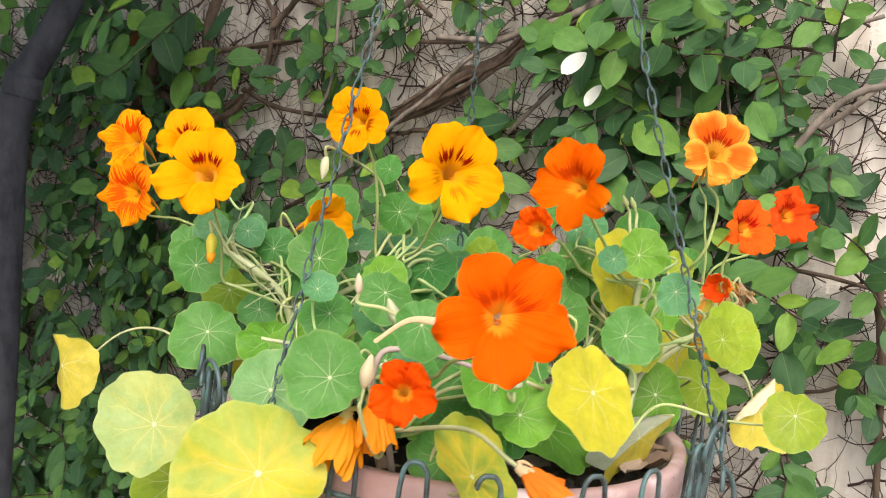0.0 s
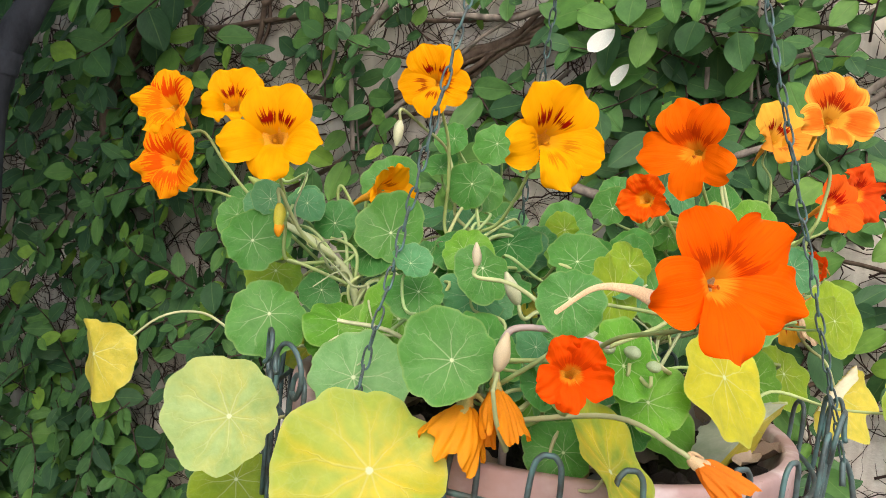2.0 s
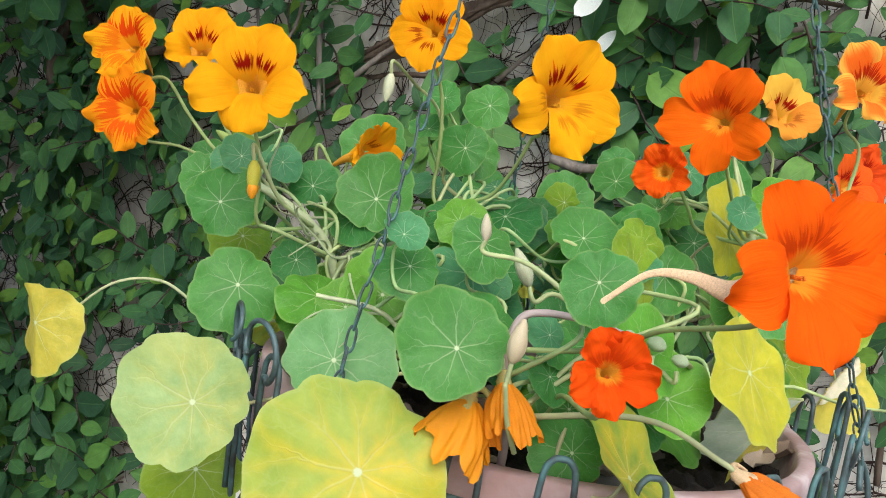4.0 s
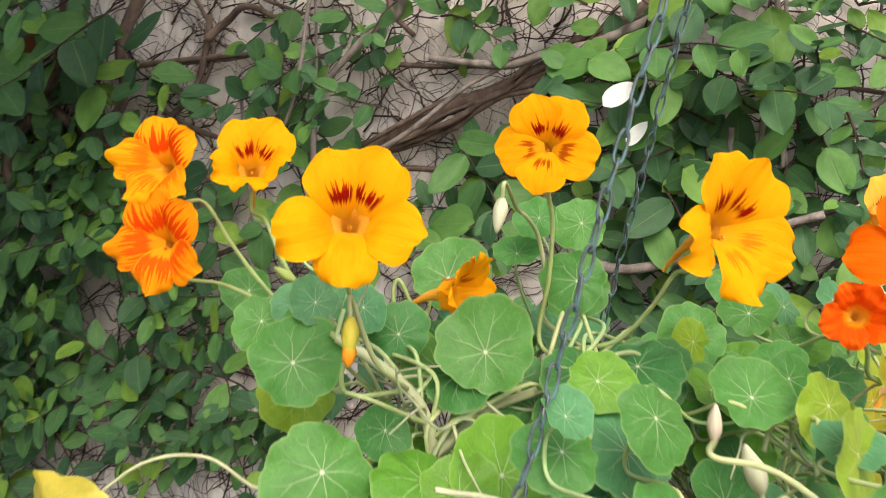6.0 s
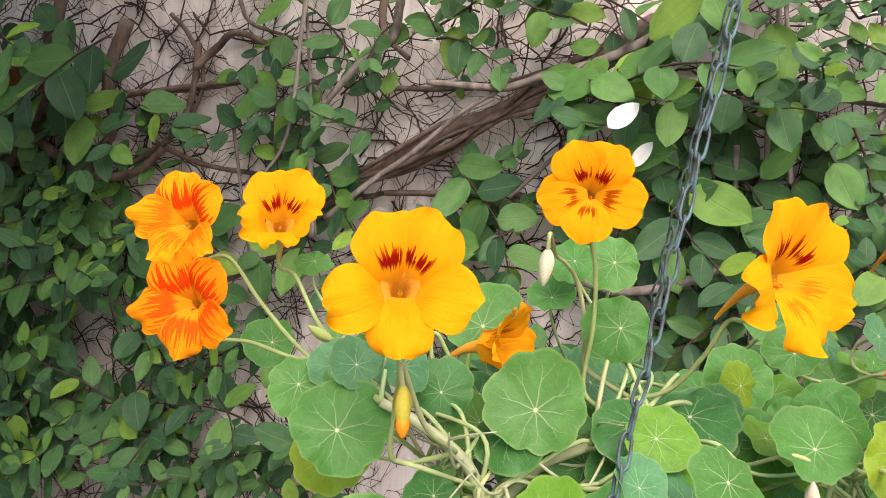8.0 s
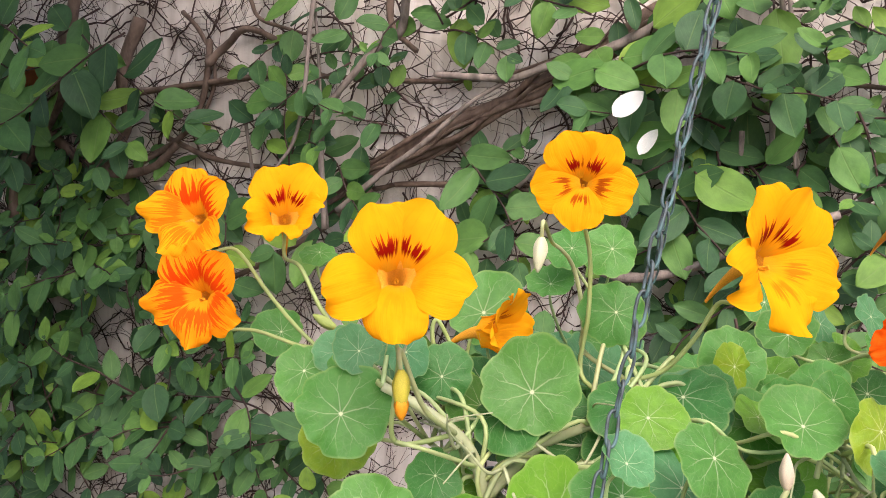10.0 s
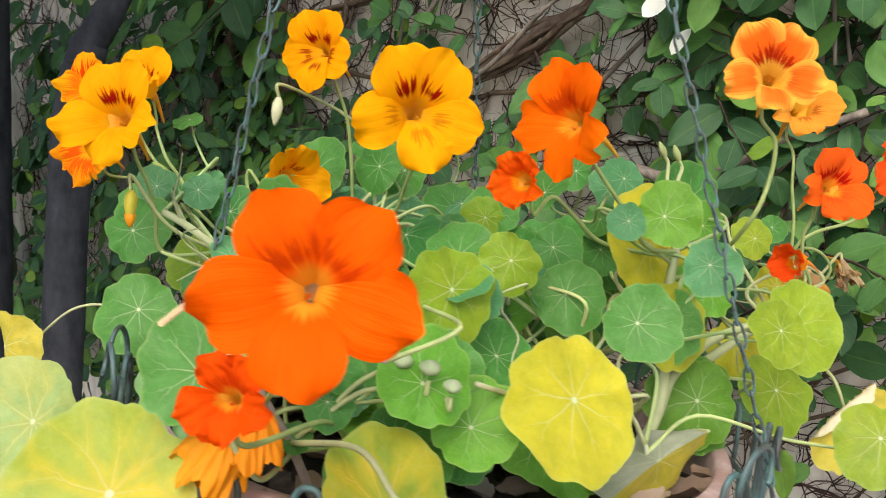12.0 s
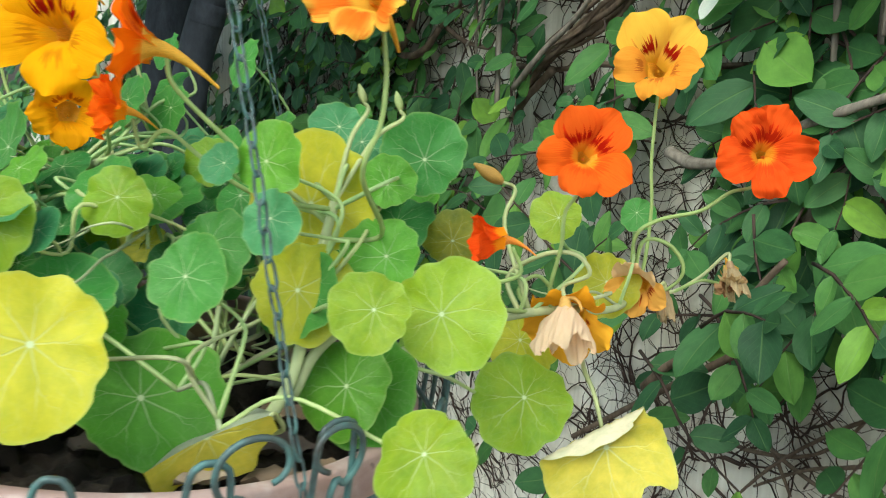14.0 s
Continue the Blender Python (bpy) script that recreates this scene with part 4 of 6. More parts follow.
def bud_mesh():
    line, verts, faces, sides = [], [], [], 10
    for i in range(11):
        q = i / 10
        r = 0.37 * math.sin(math.pi * (0.06 + 0.90 * q)) ** 0.75 * (1 - 0.30 * q)
        for k in range(sides):
            a = 2 * math.pi * k / sides
            rr = r * (1 + 0.16 * math.cos(5 * a + 2.2 * q) + 0.05 * math.sin(3 * a + 7 * q))
            verts.append((rr * math.cos(a), rr * math.sin(a), 1.6 * q - 0.8))
    for i in range(10):
        for k in range(sides):
            a, b = i * sides + k, i * sides + (k + 1) % sides
            faces.append((a, b, b + sides, a + sides))
    faces.append(tuple(range(sides))[::-1])
    faces.append(tuple(range(10 * sides, 11 * sides)))
    return mesh_of("bud", verts, faces)


def pod_mesh():
    """Three round lobes grown together, with a dry tip."""
    verts, faces, sides = [], [], 15
    for i in range(10):
        q = i / 9
        for k in range(sides):
            a = 2 * math.pi * k / sides
            r = (0.04 + 0.5 * math.sin(math.pi * (0.03 + 0.94 * q)) ** 0.75) * (1 + 0.13 * abs(math.cos(1.5 * a)) - 0.07)
            verts.append((r * math.cos(a), r * math.sin(a), 0.8 * q - 0.4))
    for i in range(9):
        for k in range(sides):
            a, b = i * sides + k, i * sides + (k + 1) % sides
            faces.append((a, b, b + sides, a + sides))
    faces.append(tuple(range(sides))[::-1])
    faces.append(tuple(range(9 * sides, 10 * sides)))
    return mesh_of("seed_pod", verts, faces)


BUD = bud_mesh()
POD = pod_mesh()


def skirt_mesh(seed, flare, pleats, split):
    """The limp petals of a withered flower, gathered at the top and hanging along -z, pleated, with a ragged hem."""
    rng = random.Random(seed)
    rows, seg = 14, 96
    ph = [rng.uniform(0, 6.28) for _ in range(6)]
    verts, faces = [], []
    for i in range(rows):
        q = i / (rows - 1)
        for k in range(seg):
            a = 2 * math.pi * k / seg
            lobe = abs(math.sin(2.5 * a + ph[0]))
            long = 0.66 + 0.34 * lobe ** split + 0.16 * math.sin(2 * a + ph[1]) + 0.07 * math.sin(9 * a + ph[2]) + rng.uniform(-0.02, 0.02)
            r = 0.10 + flare * q ** 0.75 * (1 - 0.25 * q * q) + 0.04 * q * math.sin(pleats * a + ph[3] + 1.5 * q) + 0.07 * q * math.sin(4 * a + ph[4] + 3 * q) + 0.05 * q * math.sin(9 * a + ph[5] + 8 * q)
            r *= 1 - 0.12 * q * (1 - lobe)
            verts.append((r * math.cos(a) + 0.10 * q * q, 0.72 * r * math.sin(a), -1.15 * q * long + 0.02 * math.sin(6 * a + 9 * q)))
    for i in range(rows - 1):
        for k in range(seg):
            a, b = i * seg + k, i * seg + (k + 1) % seg
            faces.append((a, a + seg, b + seg, b))
    return mesh_of("petal", verts, faces)


SKIRTS = [skirt_mesh(3, 0.74, 19, 0.8), skirt_mesh(4, 0.78, 21, 0.5), skirt_mesh(8, 0.60, 15, 1.0)]


def cap_mesh():
    """Calyx of a withered flower: a crumpled cup with a short bent spur."""
    pieces = [tube_data(glide([Vector((0, 0, -0.30)), Vector((0, 0, -0.1)), Vector((0, 0, 0.10)), Vector((-0.02, 0, 0.2))], 4), 0.20, 0.09, 12, 0.2, random.Random(6))]
    pieces.append(tube_data(glide([Vector((0.0, 0, 0.12)), Vector((-0.16, 0.03, 0.22)), Vector((-0.34, 0.05, 0.10)), Vector((-0.40, 0.05, -0.10))], 4), 0.075, 0.025, 8, 0.1, random.Random(7)))
    return joined("calyx", pieces)


CAP = cap_mesh()


def withered_flower(label, place, way, size, colour, cap, which, roll, stem=None):
    """A spent flower: its top at place, its limp petals hanging along way."""
    p, d = Vector(place), Vector(way).normalized()
    rng = random.Random(round(p.x * 7919 + p.z * 1299709))
    thing = plant_near(p)
    m = facing(p, -d, roll) @ Matrix.Scale(size, 4)
    ob = link("flower", CAP, M_SOFT, thing[0], m, thing[2], label, (*cap, 0))
    link("petal", SKIRTS[which], M_LIMP, ob, colour=(*colour, 0))
    if stem is None:
        r = root_of(p, rng)
        stem = [r, r.lerp(p, 0.6) + Vector((0, 0, 0.012))]
    stalk("flower_stalk", thing, [*rooted(stem), p - d * size * 0.5, p - d * size * 0.15], 0.0013, 0.0010, (0.55, 0.58, 0.30, 0))


def bud(label, place, way, size, colour, stem=None, tip=None):
    """A closed bud pointing along way, on its stalk; tip: the colour of petals showing."""
    p, d = Vector(place), Vector(way).normalized()
    rng = random.Random(round(p.x * 7919 + p.y * 104729 + p.z * 1299709) + 2)
    thing = plant_near(p)
    m = facing(p, d, 0) @ Matrix.Scale(size, 4)
    ob = link("seed_pod" if "pod" in label else "bud", POD if "pod" in label else BUD, M_SOFT, thing[0], m, thing[2], label, (*colour, 0))
    if tip:
        link("petal", BUD, M_SOFT, ob, Matrix.Translation((0, 0, 0.62)) @ Matrix.Diagonal((0.85, 0.8, 0.55, 1)), colour=(*tip, 0))
    if stem is None:
        r = root_of(p, rng)
        stem = [r, r.lerp(p, 0.6)]
    stalk("flower_stalk", thing, [*rooted(stem), p - d * size * 1.5, p - d * size * 0.72], 0.0012, 0.0009, (0.52, 0.58, 0.28, 0))


def loose_stalks(count, seed):
    """Bare pale stalks that curl about between the leaves."""
    rng = random.Random(seed)
    for _ in range(count):
        p = rng.choice(STEM_NODES).copy()
        if p.y < 0.52 or p.x > 0.06 and p.y < 0.6:
            continue
        d = Vector((rng.uniform(-1, 1), rng.uniform(-0.8, 0.8), rng.uniform(-0.3, 0.5))).normalized()
        pts = [p.copy()]
        for _ in range(rng.randrange(3, 6)):
            d = (d + Vector((rng.uniform(-0.7, 0.7), rng.uniform(-0.7, 0.7), rng.uniform(-0.6, 0.5)))).normalized()
            p = p + d * rng.uniform(0.010, 0.018)
            pts.append(p.copy())
        k = rng.uniform(0.85, 1.15)
        stalk("leaf_stalk", plant_near(pts[0]), pts, 0.0009, 0.0003, (0.50 * k, 0.55 * k, 0.32 * k, 0), 4)


def stem(points, r0, r1, colour=(0.58, 0.64, 0.36, 0)):
    """A thick fleshy main stem."""
    thing = plant_near(Vector(points[0]))
    STEM_NODES.extend(glide(points, 7)[6:])
    stalk("stem", thing, [Vector(q) for q in points], r0, r1, colour, 7)


def dead_leaf(place, turn, size, colour, seed):
    """A dry curled leaf lying on the soil."""
    rng = random.Random(seed)
    v, f, t = fig_leaf_mesh(seed, 0.7, 0.5)
    v = [(x, y, z + 0.25 * (y - 0.5) ** 2 + 0.06 * rng.uniform(-1, 1)) for x, y, z in v]
    ob = link("dead_leaf", mesh_of("dead_leaf", v, f, t), M_DRY, m=pose(*place, rng.uniform(-12, 12), rng.uniform(-12, 12), turn) @ Matrix.Scale(size, 4), colour=(*colour, 0))
    tagged(ob, "dry curled brown dead leaf lying on the soil", "dead leaf", "dead leaves on the soil")


# ---- trunks ----
tree("crooked dark grey tree beside the wall, with unseen foliage added for shade", (-0.596, 1.038, 0.0), [
    ("stem", [(-0.596, 1.038, 0.000), (-0.603, 1.252, 1.120), (-0.604, 1.303, 1.384), (-0.583, 1.317, 1.483)], 0.0293, 0.0255),
    ("limb", [(-0.590, 1.313, 1.453), (-0.583, 1.317, 1.483), (-0.569, 1.324, 1.507), (-0.527, 1.338, 1.591), (-0.495, 1.341, 1.677), (-0.307, 1.362, 2.191)], 0.0260, 0.0153)], (-1.00, 0.75, 2.32), 0.82)
tree("straight dark grey tree beside the wall, with unseen foliage added for shade", (-0.868, 1.361, 0.0), [
    ("stem", [(-0.868, 1.361, 0.000), (-0.906, 1.512, 0.968), (-0.926, 1.589, 1.458), (-0.949, 1.681, 2.046)], 0.0439, 0.0373)], (-1.75, 1.10, 2.45), 1.0)

# ---- woody stems of the climber ----
branch(0.011, 0.0088, 0.04, [(0.412, 1.708), (0.362, 1.679), (0.314, 1.654), (0.271, 1.625), (0.214, 1.589), (0.160, 1.559), (0.109, 1.532), (0.056, 1.504), (0.002, 1.475), (-0.056, 1.448), (-0.104, 1.413)], rough=0.2)
branch(0.008, 0.0064, 0.035, [(0.407, 1.713), (0.365, 1.688), (0.308, 1.664), (0.274, 1.629), (0.207, 1.599), (0.162, 1.569), (0.102, 1.536), (0.059, 1.515), (-0.007, 1.485), (-0.053, 1.452), (-0.114, 1.423)], rough=0.2)
branch(0.007, 0.005600000000000001, 0.045, [(0.416, 1.703), (0.360, 1.669), (0.319, 1.644), (0.269, 1.620), (0.219, 1.579), (0.158, 1.549), (0.115, 1.528), (0.055, 1.494), (0.009, 1.465), (-0.058, 1.443), (-0.096, 1.403)], rough=0.2)
branch(0.005, 0.004, 0.055, [(0.408, 1.703), (0.369, 1.671), (0.311, 1.647), (0.279, 1.621), (0.212, 1.583), (0.171, 1.553), (0.108, 1.529), (0.070, 1.499), (0.002, 1.469), (-0.041, 1.447), (-0.103, 1.408)], rough=0.2)
branch(0.0045, 0.0036, 0.05, [(0.414, 1.711), (0.359, 1.691), (0.317, 1.666), (0.270, 1.629), (0.217, 1.604), (0.159, 1.574), (0.115, 1.538), (0.057, 1.520), (0.008, 1.492), (-0.054, 1.455), (-0.096, 1.432)], rough=0.2)
branch(0.004, 0.0032, 0.05, [(0.410, 1.700), (0.367, 1.662), (0.314, 1.637), (0.277, 1.617), (0.214, 1.573), (0.167, 1.543), (0.109, 1.525), (0.066, 1.488), (0.003, 1.458), (-0.046, 1.441), (-0.102, 1.396)], rough=0.2)
branch(0.003, 0.0024000000000000002, 0.06, [(0.418, 1.703), (0.358, 1.674), (0.323, 1.649), (0.269, 1.621), (0.225, 1.586), (0.159, 1.556), (0.123, 1.531), (0.058, 1.502), (0.018, 1.474), (-0.053, 1.447), (-0.085, 1.414)], rough=0.2)
branch(0.009, 0.005, 0.05, [(-0.593, 1.496), (-0.530, 1.453), (-0.460, 1.419), (-0.384, 1.439), (-0.340, 1.471)])
branch(0.012, 0.007, 0.04, [(-0.700, 1.451), (-0.625, 1.503), (-0.563, 1.568), (-0.535, 1.645), (-0.527, 1.705)])
branch(0.0042, 0.003, 0.02, [(-0.437, 1.539), (-0.358, 1.546), (-0.269, 1.555), (-0.186, 1.578)], M_PALE_BARK)
branch(0.006, 0.004, 0.09, [(0.372, 1.666), (0.327, 1.637), (0.286, 1.615), (0.231, 1.589), (0.176, 1.576), (0.137, 1.562), (0.105, 1.557), (0.046, 1.560)], M_PALE_BARK)
branch(0.0055, 0.004, 0.1, [(0.014, 1.697), (0.012, 1.649), (0.006, 1.610), (-0.021, 1.597), (-0.047, 1.562), (-0.080, 1.523), (-0.087, 1.484), (-0.083, 1.381)], M_PALE_BARK)
branch(0.004, 0.003, 0.08, [(-0.077, 1.400), (-0.021, 1.444), (0.033, 1.486), (0.090, 1.532), (0.134, 1.558)], M_PALE_BARK)
branch(0.0032, 0.0026, 0.09, [(0.398, 1.682), (0.408, 1.619), (0.419, 1.556), (0.432, 1.477)], M_PALE_BARK)
branch(0.003, 0.002, 0.11, [(-0.096, 1.672), (-0.100, 1.610), (-0.105, 1.534), (-0.124, 1.482), (-0.145, 1.448)], M_PALE_BARK)
branch(0.006, 0.004, 0.03, [(-0.306, 1.575), (-0.281, 1.605), (-0.239, 1.619), (-0.180, 1.600)])
branch(0.005, 0.003, 0.03, [(-0.308, 1.611), (-0.310, 1.568), (-0.322, 1.517), (-0.347, 1.479), (-0.439, 1.428), (-0.488, 1.409)])
branch(0.004, 0.003, 0.03, [(-0.375, 1.477), (-0.292, 1.453), (-0.197, 1.445), (-0.123, 1.436)])
branch(0.0035, 0.0025, 0.03, [(-0.023, 1.436), (0.099, 1.442), (0.185, 1.446), (0.254, 1.450)])
branch(0.0045, 0.003, 0.04, [(0.080, 1.366), (0.117, 1.422), (0.148, 1.456), (0.196, 1.502)], M_PALE_BARK)
branch(0.003, 0.002, 0.05, [(-0.179, 1.032), (-0.157, 1.083), (-0.135, 1.138)], M_PALE_BARK)
branch(0.0055, 0.004, 0.03, [(-0.038, 1.674), (-0.043, 1.642), (-0.034, 1.615), (-0.004, 1.596)])
branch(0.006, 0.0045, 0.08, [(0.381, 1.324), (0.410, 1.368), (0.458, 1.406), (0.503, 1.445), (0.534, 1.487), (0.569, 1.518), (0.611, 1.525)], M_PALE_BARK)
branch(0.005, 0.004, 0.05, [(0.406, 1.386), (0.461, 1.424), (0.513, 1.460), (0.556, 1.494), (0.605, 1.543)], M_PALE_BARK)
branch(0.004, 0.003, 0.04, [(0.448, 1.520), (0.501, 1.544), (0.532, 1.578), (0.580, 1.596)], M_PALE_BARK)
branch(0.004, 0.003, 0.06, [(0.395, 1.637), (0.400, 1.574), (0.405, 1.498), (0.411, 1.420)], M_PALE_BARK)
branch(0.006, 0.005, 0.12, [(0.246, 1.367), (0.290, 1.365), (0.347, 1.379), (0.403, 1.412), (0.475, 1.441)], M_PALE_BARK)
branch(0.005, 0.004, 0.08, [(0.330, 1.471), (0.367, 1.456), (0.412, 1.446), (0.457, 1.437)], M_PALE_BARK)
branch(0.004, 0.003, 0.2, [(0.332, 1.175), (0.374, 1.215), (0.422, 1.254), (0.443, 1.291), (0.463, 1.321)])
branch(0.003, 0.0025, 0.08, [(0.378, 1.514), (0.381, 1.470), (0.386, 1.417), (0.381, 1.356)], M_PALE_BARK)
branch(0.0025, 0.002, 0.03, [(0.279, 1.078), (0.323, 1.085), (0.374, 1.102), (0.415, 1.142), (0.444, 1.189)])
branch(0.0025, 0.002, 0.03, [(0.319, 1.107), (0.342, 1.093), (0.363, 1.055)])
branch(0.014, 0.01, 0.06, [(-0.512, 1.616), (-0.526, 1.552), (-0.569, 1.485), (-0.614, 1.395), (-0.600, 1.296)])
branch(0.009, 0.007, 0.05, [(-0.403, 1.634), (-0.428, 1.563), (-0.427, 1.491), (-0.481, 1.413)])
branch(0.0035, 0.003, 0.02, [(0.311, 1.278), (0.414, 1.280), (0.511, 1.309), (0.614, 1.299)])
branch(0.003, 0.003, 0.02, [(0.467, 1.104), (0.515, 1.158), (0.570, 1.178), (0.623, 1.223)])
branch(0.006, 0.005, 0.03, [(0.606, 1.312), (0.619, 1.218), (0.632, 1.066)])
branch(0.0042, 0.00294, 0.03, [(-0.453, 1.532), (-0.323, 1.550), (-0.195, 1.566), (-0.099, 1.561), (-0.023, 1.558), (0.048, 1.561), (0.110, 1.568), (0.174, 1.589)])
branch(0.0036, 0.00252, 0.03, [(-0.139, 1.428), (-0.060, 1.428), (-0.015, 1.434), (0.092, 1.439), (0.179, 1.441), (0.254, 1.450)])
branch(0.0022, 0.00154, 0.06, [(-0.130, 1.682), (-0.130, 1.656), (-0.118, 1.590), (-0.117, 1.524), (-0.106, 1.437), (-0.098, 1.377)], M_PALE_BARK)
branch(0.0026, 0.00182, 0.06, [(0.405, 1.677), (0.408, 1.656), (0.418, 1.591), (0.423, 1.521), (0.434, 1.461), (0.441, 1.372)], M_PALE_BARK)
branch(0.004, 0.0028, 0.03, [(0.251, 1.560), (0.303, 1.573), (0.360, 1.576), (0.415, 1.572), (0.467, 1.567), (0.519, 1.557)])
branch(0.0034, 0.00238, 0.02, [(-0.362, 1.648), (-0.325, 1.620), (-0.305, 1.577), (-0.312, 1.525), (-0.355, 1.479), (-0.429, 1.444)])
branch(0.003, 0.0021, 0.02, [(-0.248, 1.663), (-0.230, 1.635), (-0.188, 1.621), (-0.139, 1.612)])
branch(0.0055, 0.00385, 0.04, [(-0.055, 1.427), (-0.099, 1.389), (-0.145, 1.357), (-0.209, 1.322), (-0.295, 1.283)])
branch(0.0045, 0.00315, 0.14, [(0.470, 1.287), (0.438, 1.262), (0.386, 1.223), (0.314, 1.166), (0.251, 1.119), (0.179, 1.058)])
branch(0.0035, 0.00245, 0.04, [(0.435, 1.460), (0.388, 1.430), (0.357, 1.412), (0.323, 1.394), (0.272, 1.377)], M_PALE_BARK)
branch(0.0035, 0.00245, 0.04, [(0.463, 1.315), (0.432, 1.288), (0.414, 1.262), (0.390, 1.234)], M_PALE_BARK)
branch(0.0028, 0.00196, 0.03, [(0.300, 1.126), (0.335, 1.097), (0.385, 1.082), (0.435, 1.082)])
branch(0.0024, 0.00168, 0.03, [(0.466, 1.184), (0.421, 1.155), (0.379, 1.115), (0.339, 1.074), (0.303, 1.025)])
branch(0.0024, 0.00168, 0.03, [(0.473, 1.144), (0.428, 1.119), (0.383, 1.093), (0.322, 1.047)])
branch(0.0024, 0.00168, 0.06, [(-0.229, 1.509), (-0.212, 1.417), (-0.195, 1.333)], M_PALE_BARK)

# ---- leafy patches of the climber ----
clump(-0.327, 1.606, 0.115, 0.040, 0.28, 14, 0.060, 101)
# the next patch overhangs out of view, added to shade the foliage below
clump(-0.288, 1.687, 0.243, 0.070, 0.32, 60, 0.054, 102)
clump(-0.511, 1.610, 0.107, 0.065, 0.12, 16, 0.062, 103)
clump(-0.418, 1.615, 0.075, 0.046, 0.14, 8, 0.062, 104)
clump(-0.562, 1.497, 0.086, 0.095, 0.05, 22, 0.043, 105)
clump(-0.433, 1.488, 0.087, 0.048, 0.05, 14, 0.036, 106)
clump(-0.509, 1.408, 0.106, 0.050, 0.05, 18, 0.038, 107)
clump(-0.517, 1.331, 0.120, 0.067, 0.08, 26, 0.040, 108)
clump(-0.436, 1.243, 0.146, 0.080, 0.1, 36, 0.046, 109)
clump(-0.471, 1.116, 0.146, 0.091, 0.1, 40, 0.043, 110)
clump(-0.313, 1.157, 0.123, 0.084, 0.1, 34, 0.044, 111)
clump(-0.253, 1.235, 0.075, 0.059, 0.08, 14, 0.037, 112)
clump(-0.198, 1.108, 0.113, 0.066, 0.09, 26, 0.040, 113)
clump(-0.157, 1.216, 0.061, 0.043, 0.06, 10, 0.036, 114)
clump(-0.305, 1.498, 0.057, 0.023, 0.05, 7, 0.023, 115)
clump(-0.372, 1.365, 0.062, 0.031, 0.05, 9, 0.027, 116)
clump(-0.124, 1.528, 0.039, 0.034, 0.09, 5, 0.054, 117)
clump(-0.064, 1.612, 0.045, 0.039, 0.1, 9, 0.052, 118)
clump(-0.160, 1.454, 0.073, 0.027, 0.1, 11, 0.044, 119)
clump(-0.097, 1.484, 0.039, 0.047, 0.08, 6, 0.037, 120)
clump(-0.166, 1.570, 0.034, 0.043, 0.05, 5, 0.028, 121)
clump(0.072, 1.614, 0.034, 0.031, 0.1, 9, 0.037, 122)
clump(-0.005, 1.528, 0.029, 0.032, 0.08, 8, 0.032, 123)
clump(0.092, 1.455, 0.027, 0.025, 0.07, 6, 0.033, 124)
clump(0.195, 1.632, 0.075, 0.027, 0.1, 16, 0.036, 125)
clump(0.280, 1.575, 0.058, 0.025, 0.13, 8, 0.053, 126)
clump(0.230, 1.627, 0.037, 0.024, 0.1, 5, 0.041, 127)
clump(0.249, 1.528, 0.031, 0.030, 0.07, 6, 0.042, 128)
clump(0.336, 1.612, 0.041, 0.035, 0.1, 9, 0.055, 129)
clump(0.301, 1.519, 0.030, 0.030, 0.06, 6, 0.054, 130)
clump(0.376, 1.468, 0.052, 0.046, 0.1, 10, 0.057, 131)
clump(0.349, 1.386, 0.048, 0.035, 0.08, 7, 0.050, 132)
clump(0.431, 1.625, 0.031, 0.042, 0.05, 16, 0.025, 133)
clump(0.469, 1.647, 0.037, 0.030, 0.05, 10, 0.027, 134)
clump(0.460, 1.535, 0.052, 0.032, 0.08, 16, 0.032, 135)
clump(0.403, 1.546, 0.029, 0.023, 0.08, 8, 0.035, 136)
clump(0.484, 1.444, 0.035, 0.041, 0.08, 9, 0.047, 137)
clump(0.136, 1.392, 0.040, 0.032, 0.05, 7, 0.038, 138)
clump(0.036, 1.448, 0.028, 0.026, 0.05, 3, 0.033, 139)
clump(-0.047, 1.381, 0.046, 0.020, 0.05, 5, 0.030, 140)
clump(0.108, 1.641, 0.054, 0.025, 0.08, 10, 0.031, 141)
clump(0.027, 1.639, 0.042, 0.019, 0.09, 8, 0.035, 142)
clump(-0.211, 1.644, 0.062, 0.029, 0.05, 9, 0.036, 143)
clump(-0.064, 1.540, 0.023, 0.034, 0.05, 4, 0.030, 144)
clump(0.182, 1.477, 0.019, 0.019, 0.05, 3, 0.025, 145)
clump(0.496, 1.558, 0.070, 0.048, 0.05, 20, 0.034, 146)
clump(0.453, 1.494, 0.050, 0.034, 0.05, 9, 0.041, 147)
clump(0.568, 1.440, 0.041, 0.060, 0.05, 14, 0.039, 148)
clump(0.543, 1.360, 0.054, 0.053, 0.08, 14, 0.041, 149)
clump(0.594, 1.296, 0.040, 0.052, 0.1, 12, 0.045, 150)
clump(0.525, 1.211, 0.051, 0.041, 0.06, 8, 0.041, 151)
clump(0.610, 1.197, 0.029, 0.055, 0.06, 6, 0.041, 152)
clump(0.347, 1.462, 0.066, 0.076, 0.08, 22, 0.052, 153)
clump(0.273, 1.407, 0.055, 0.043, 0.05, 7, 0.043, 154)
clump(0.192, 1.436, 0.042, 0.030, 0.05, 5, 0.045, 155)
clump(-0.481, 1.451, 0.106, 0.060, 0.05, 12, 0.045, 156)
clump(-0.562, 1.558, 0.098, 0.071, 0.1, 10, 0.061, 157)
clump(-0.403, 1.584, 0.071, 0.047, 0.12, 6, 0.062, 158)
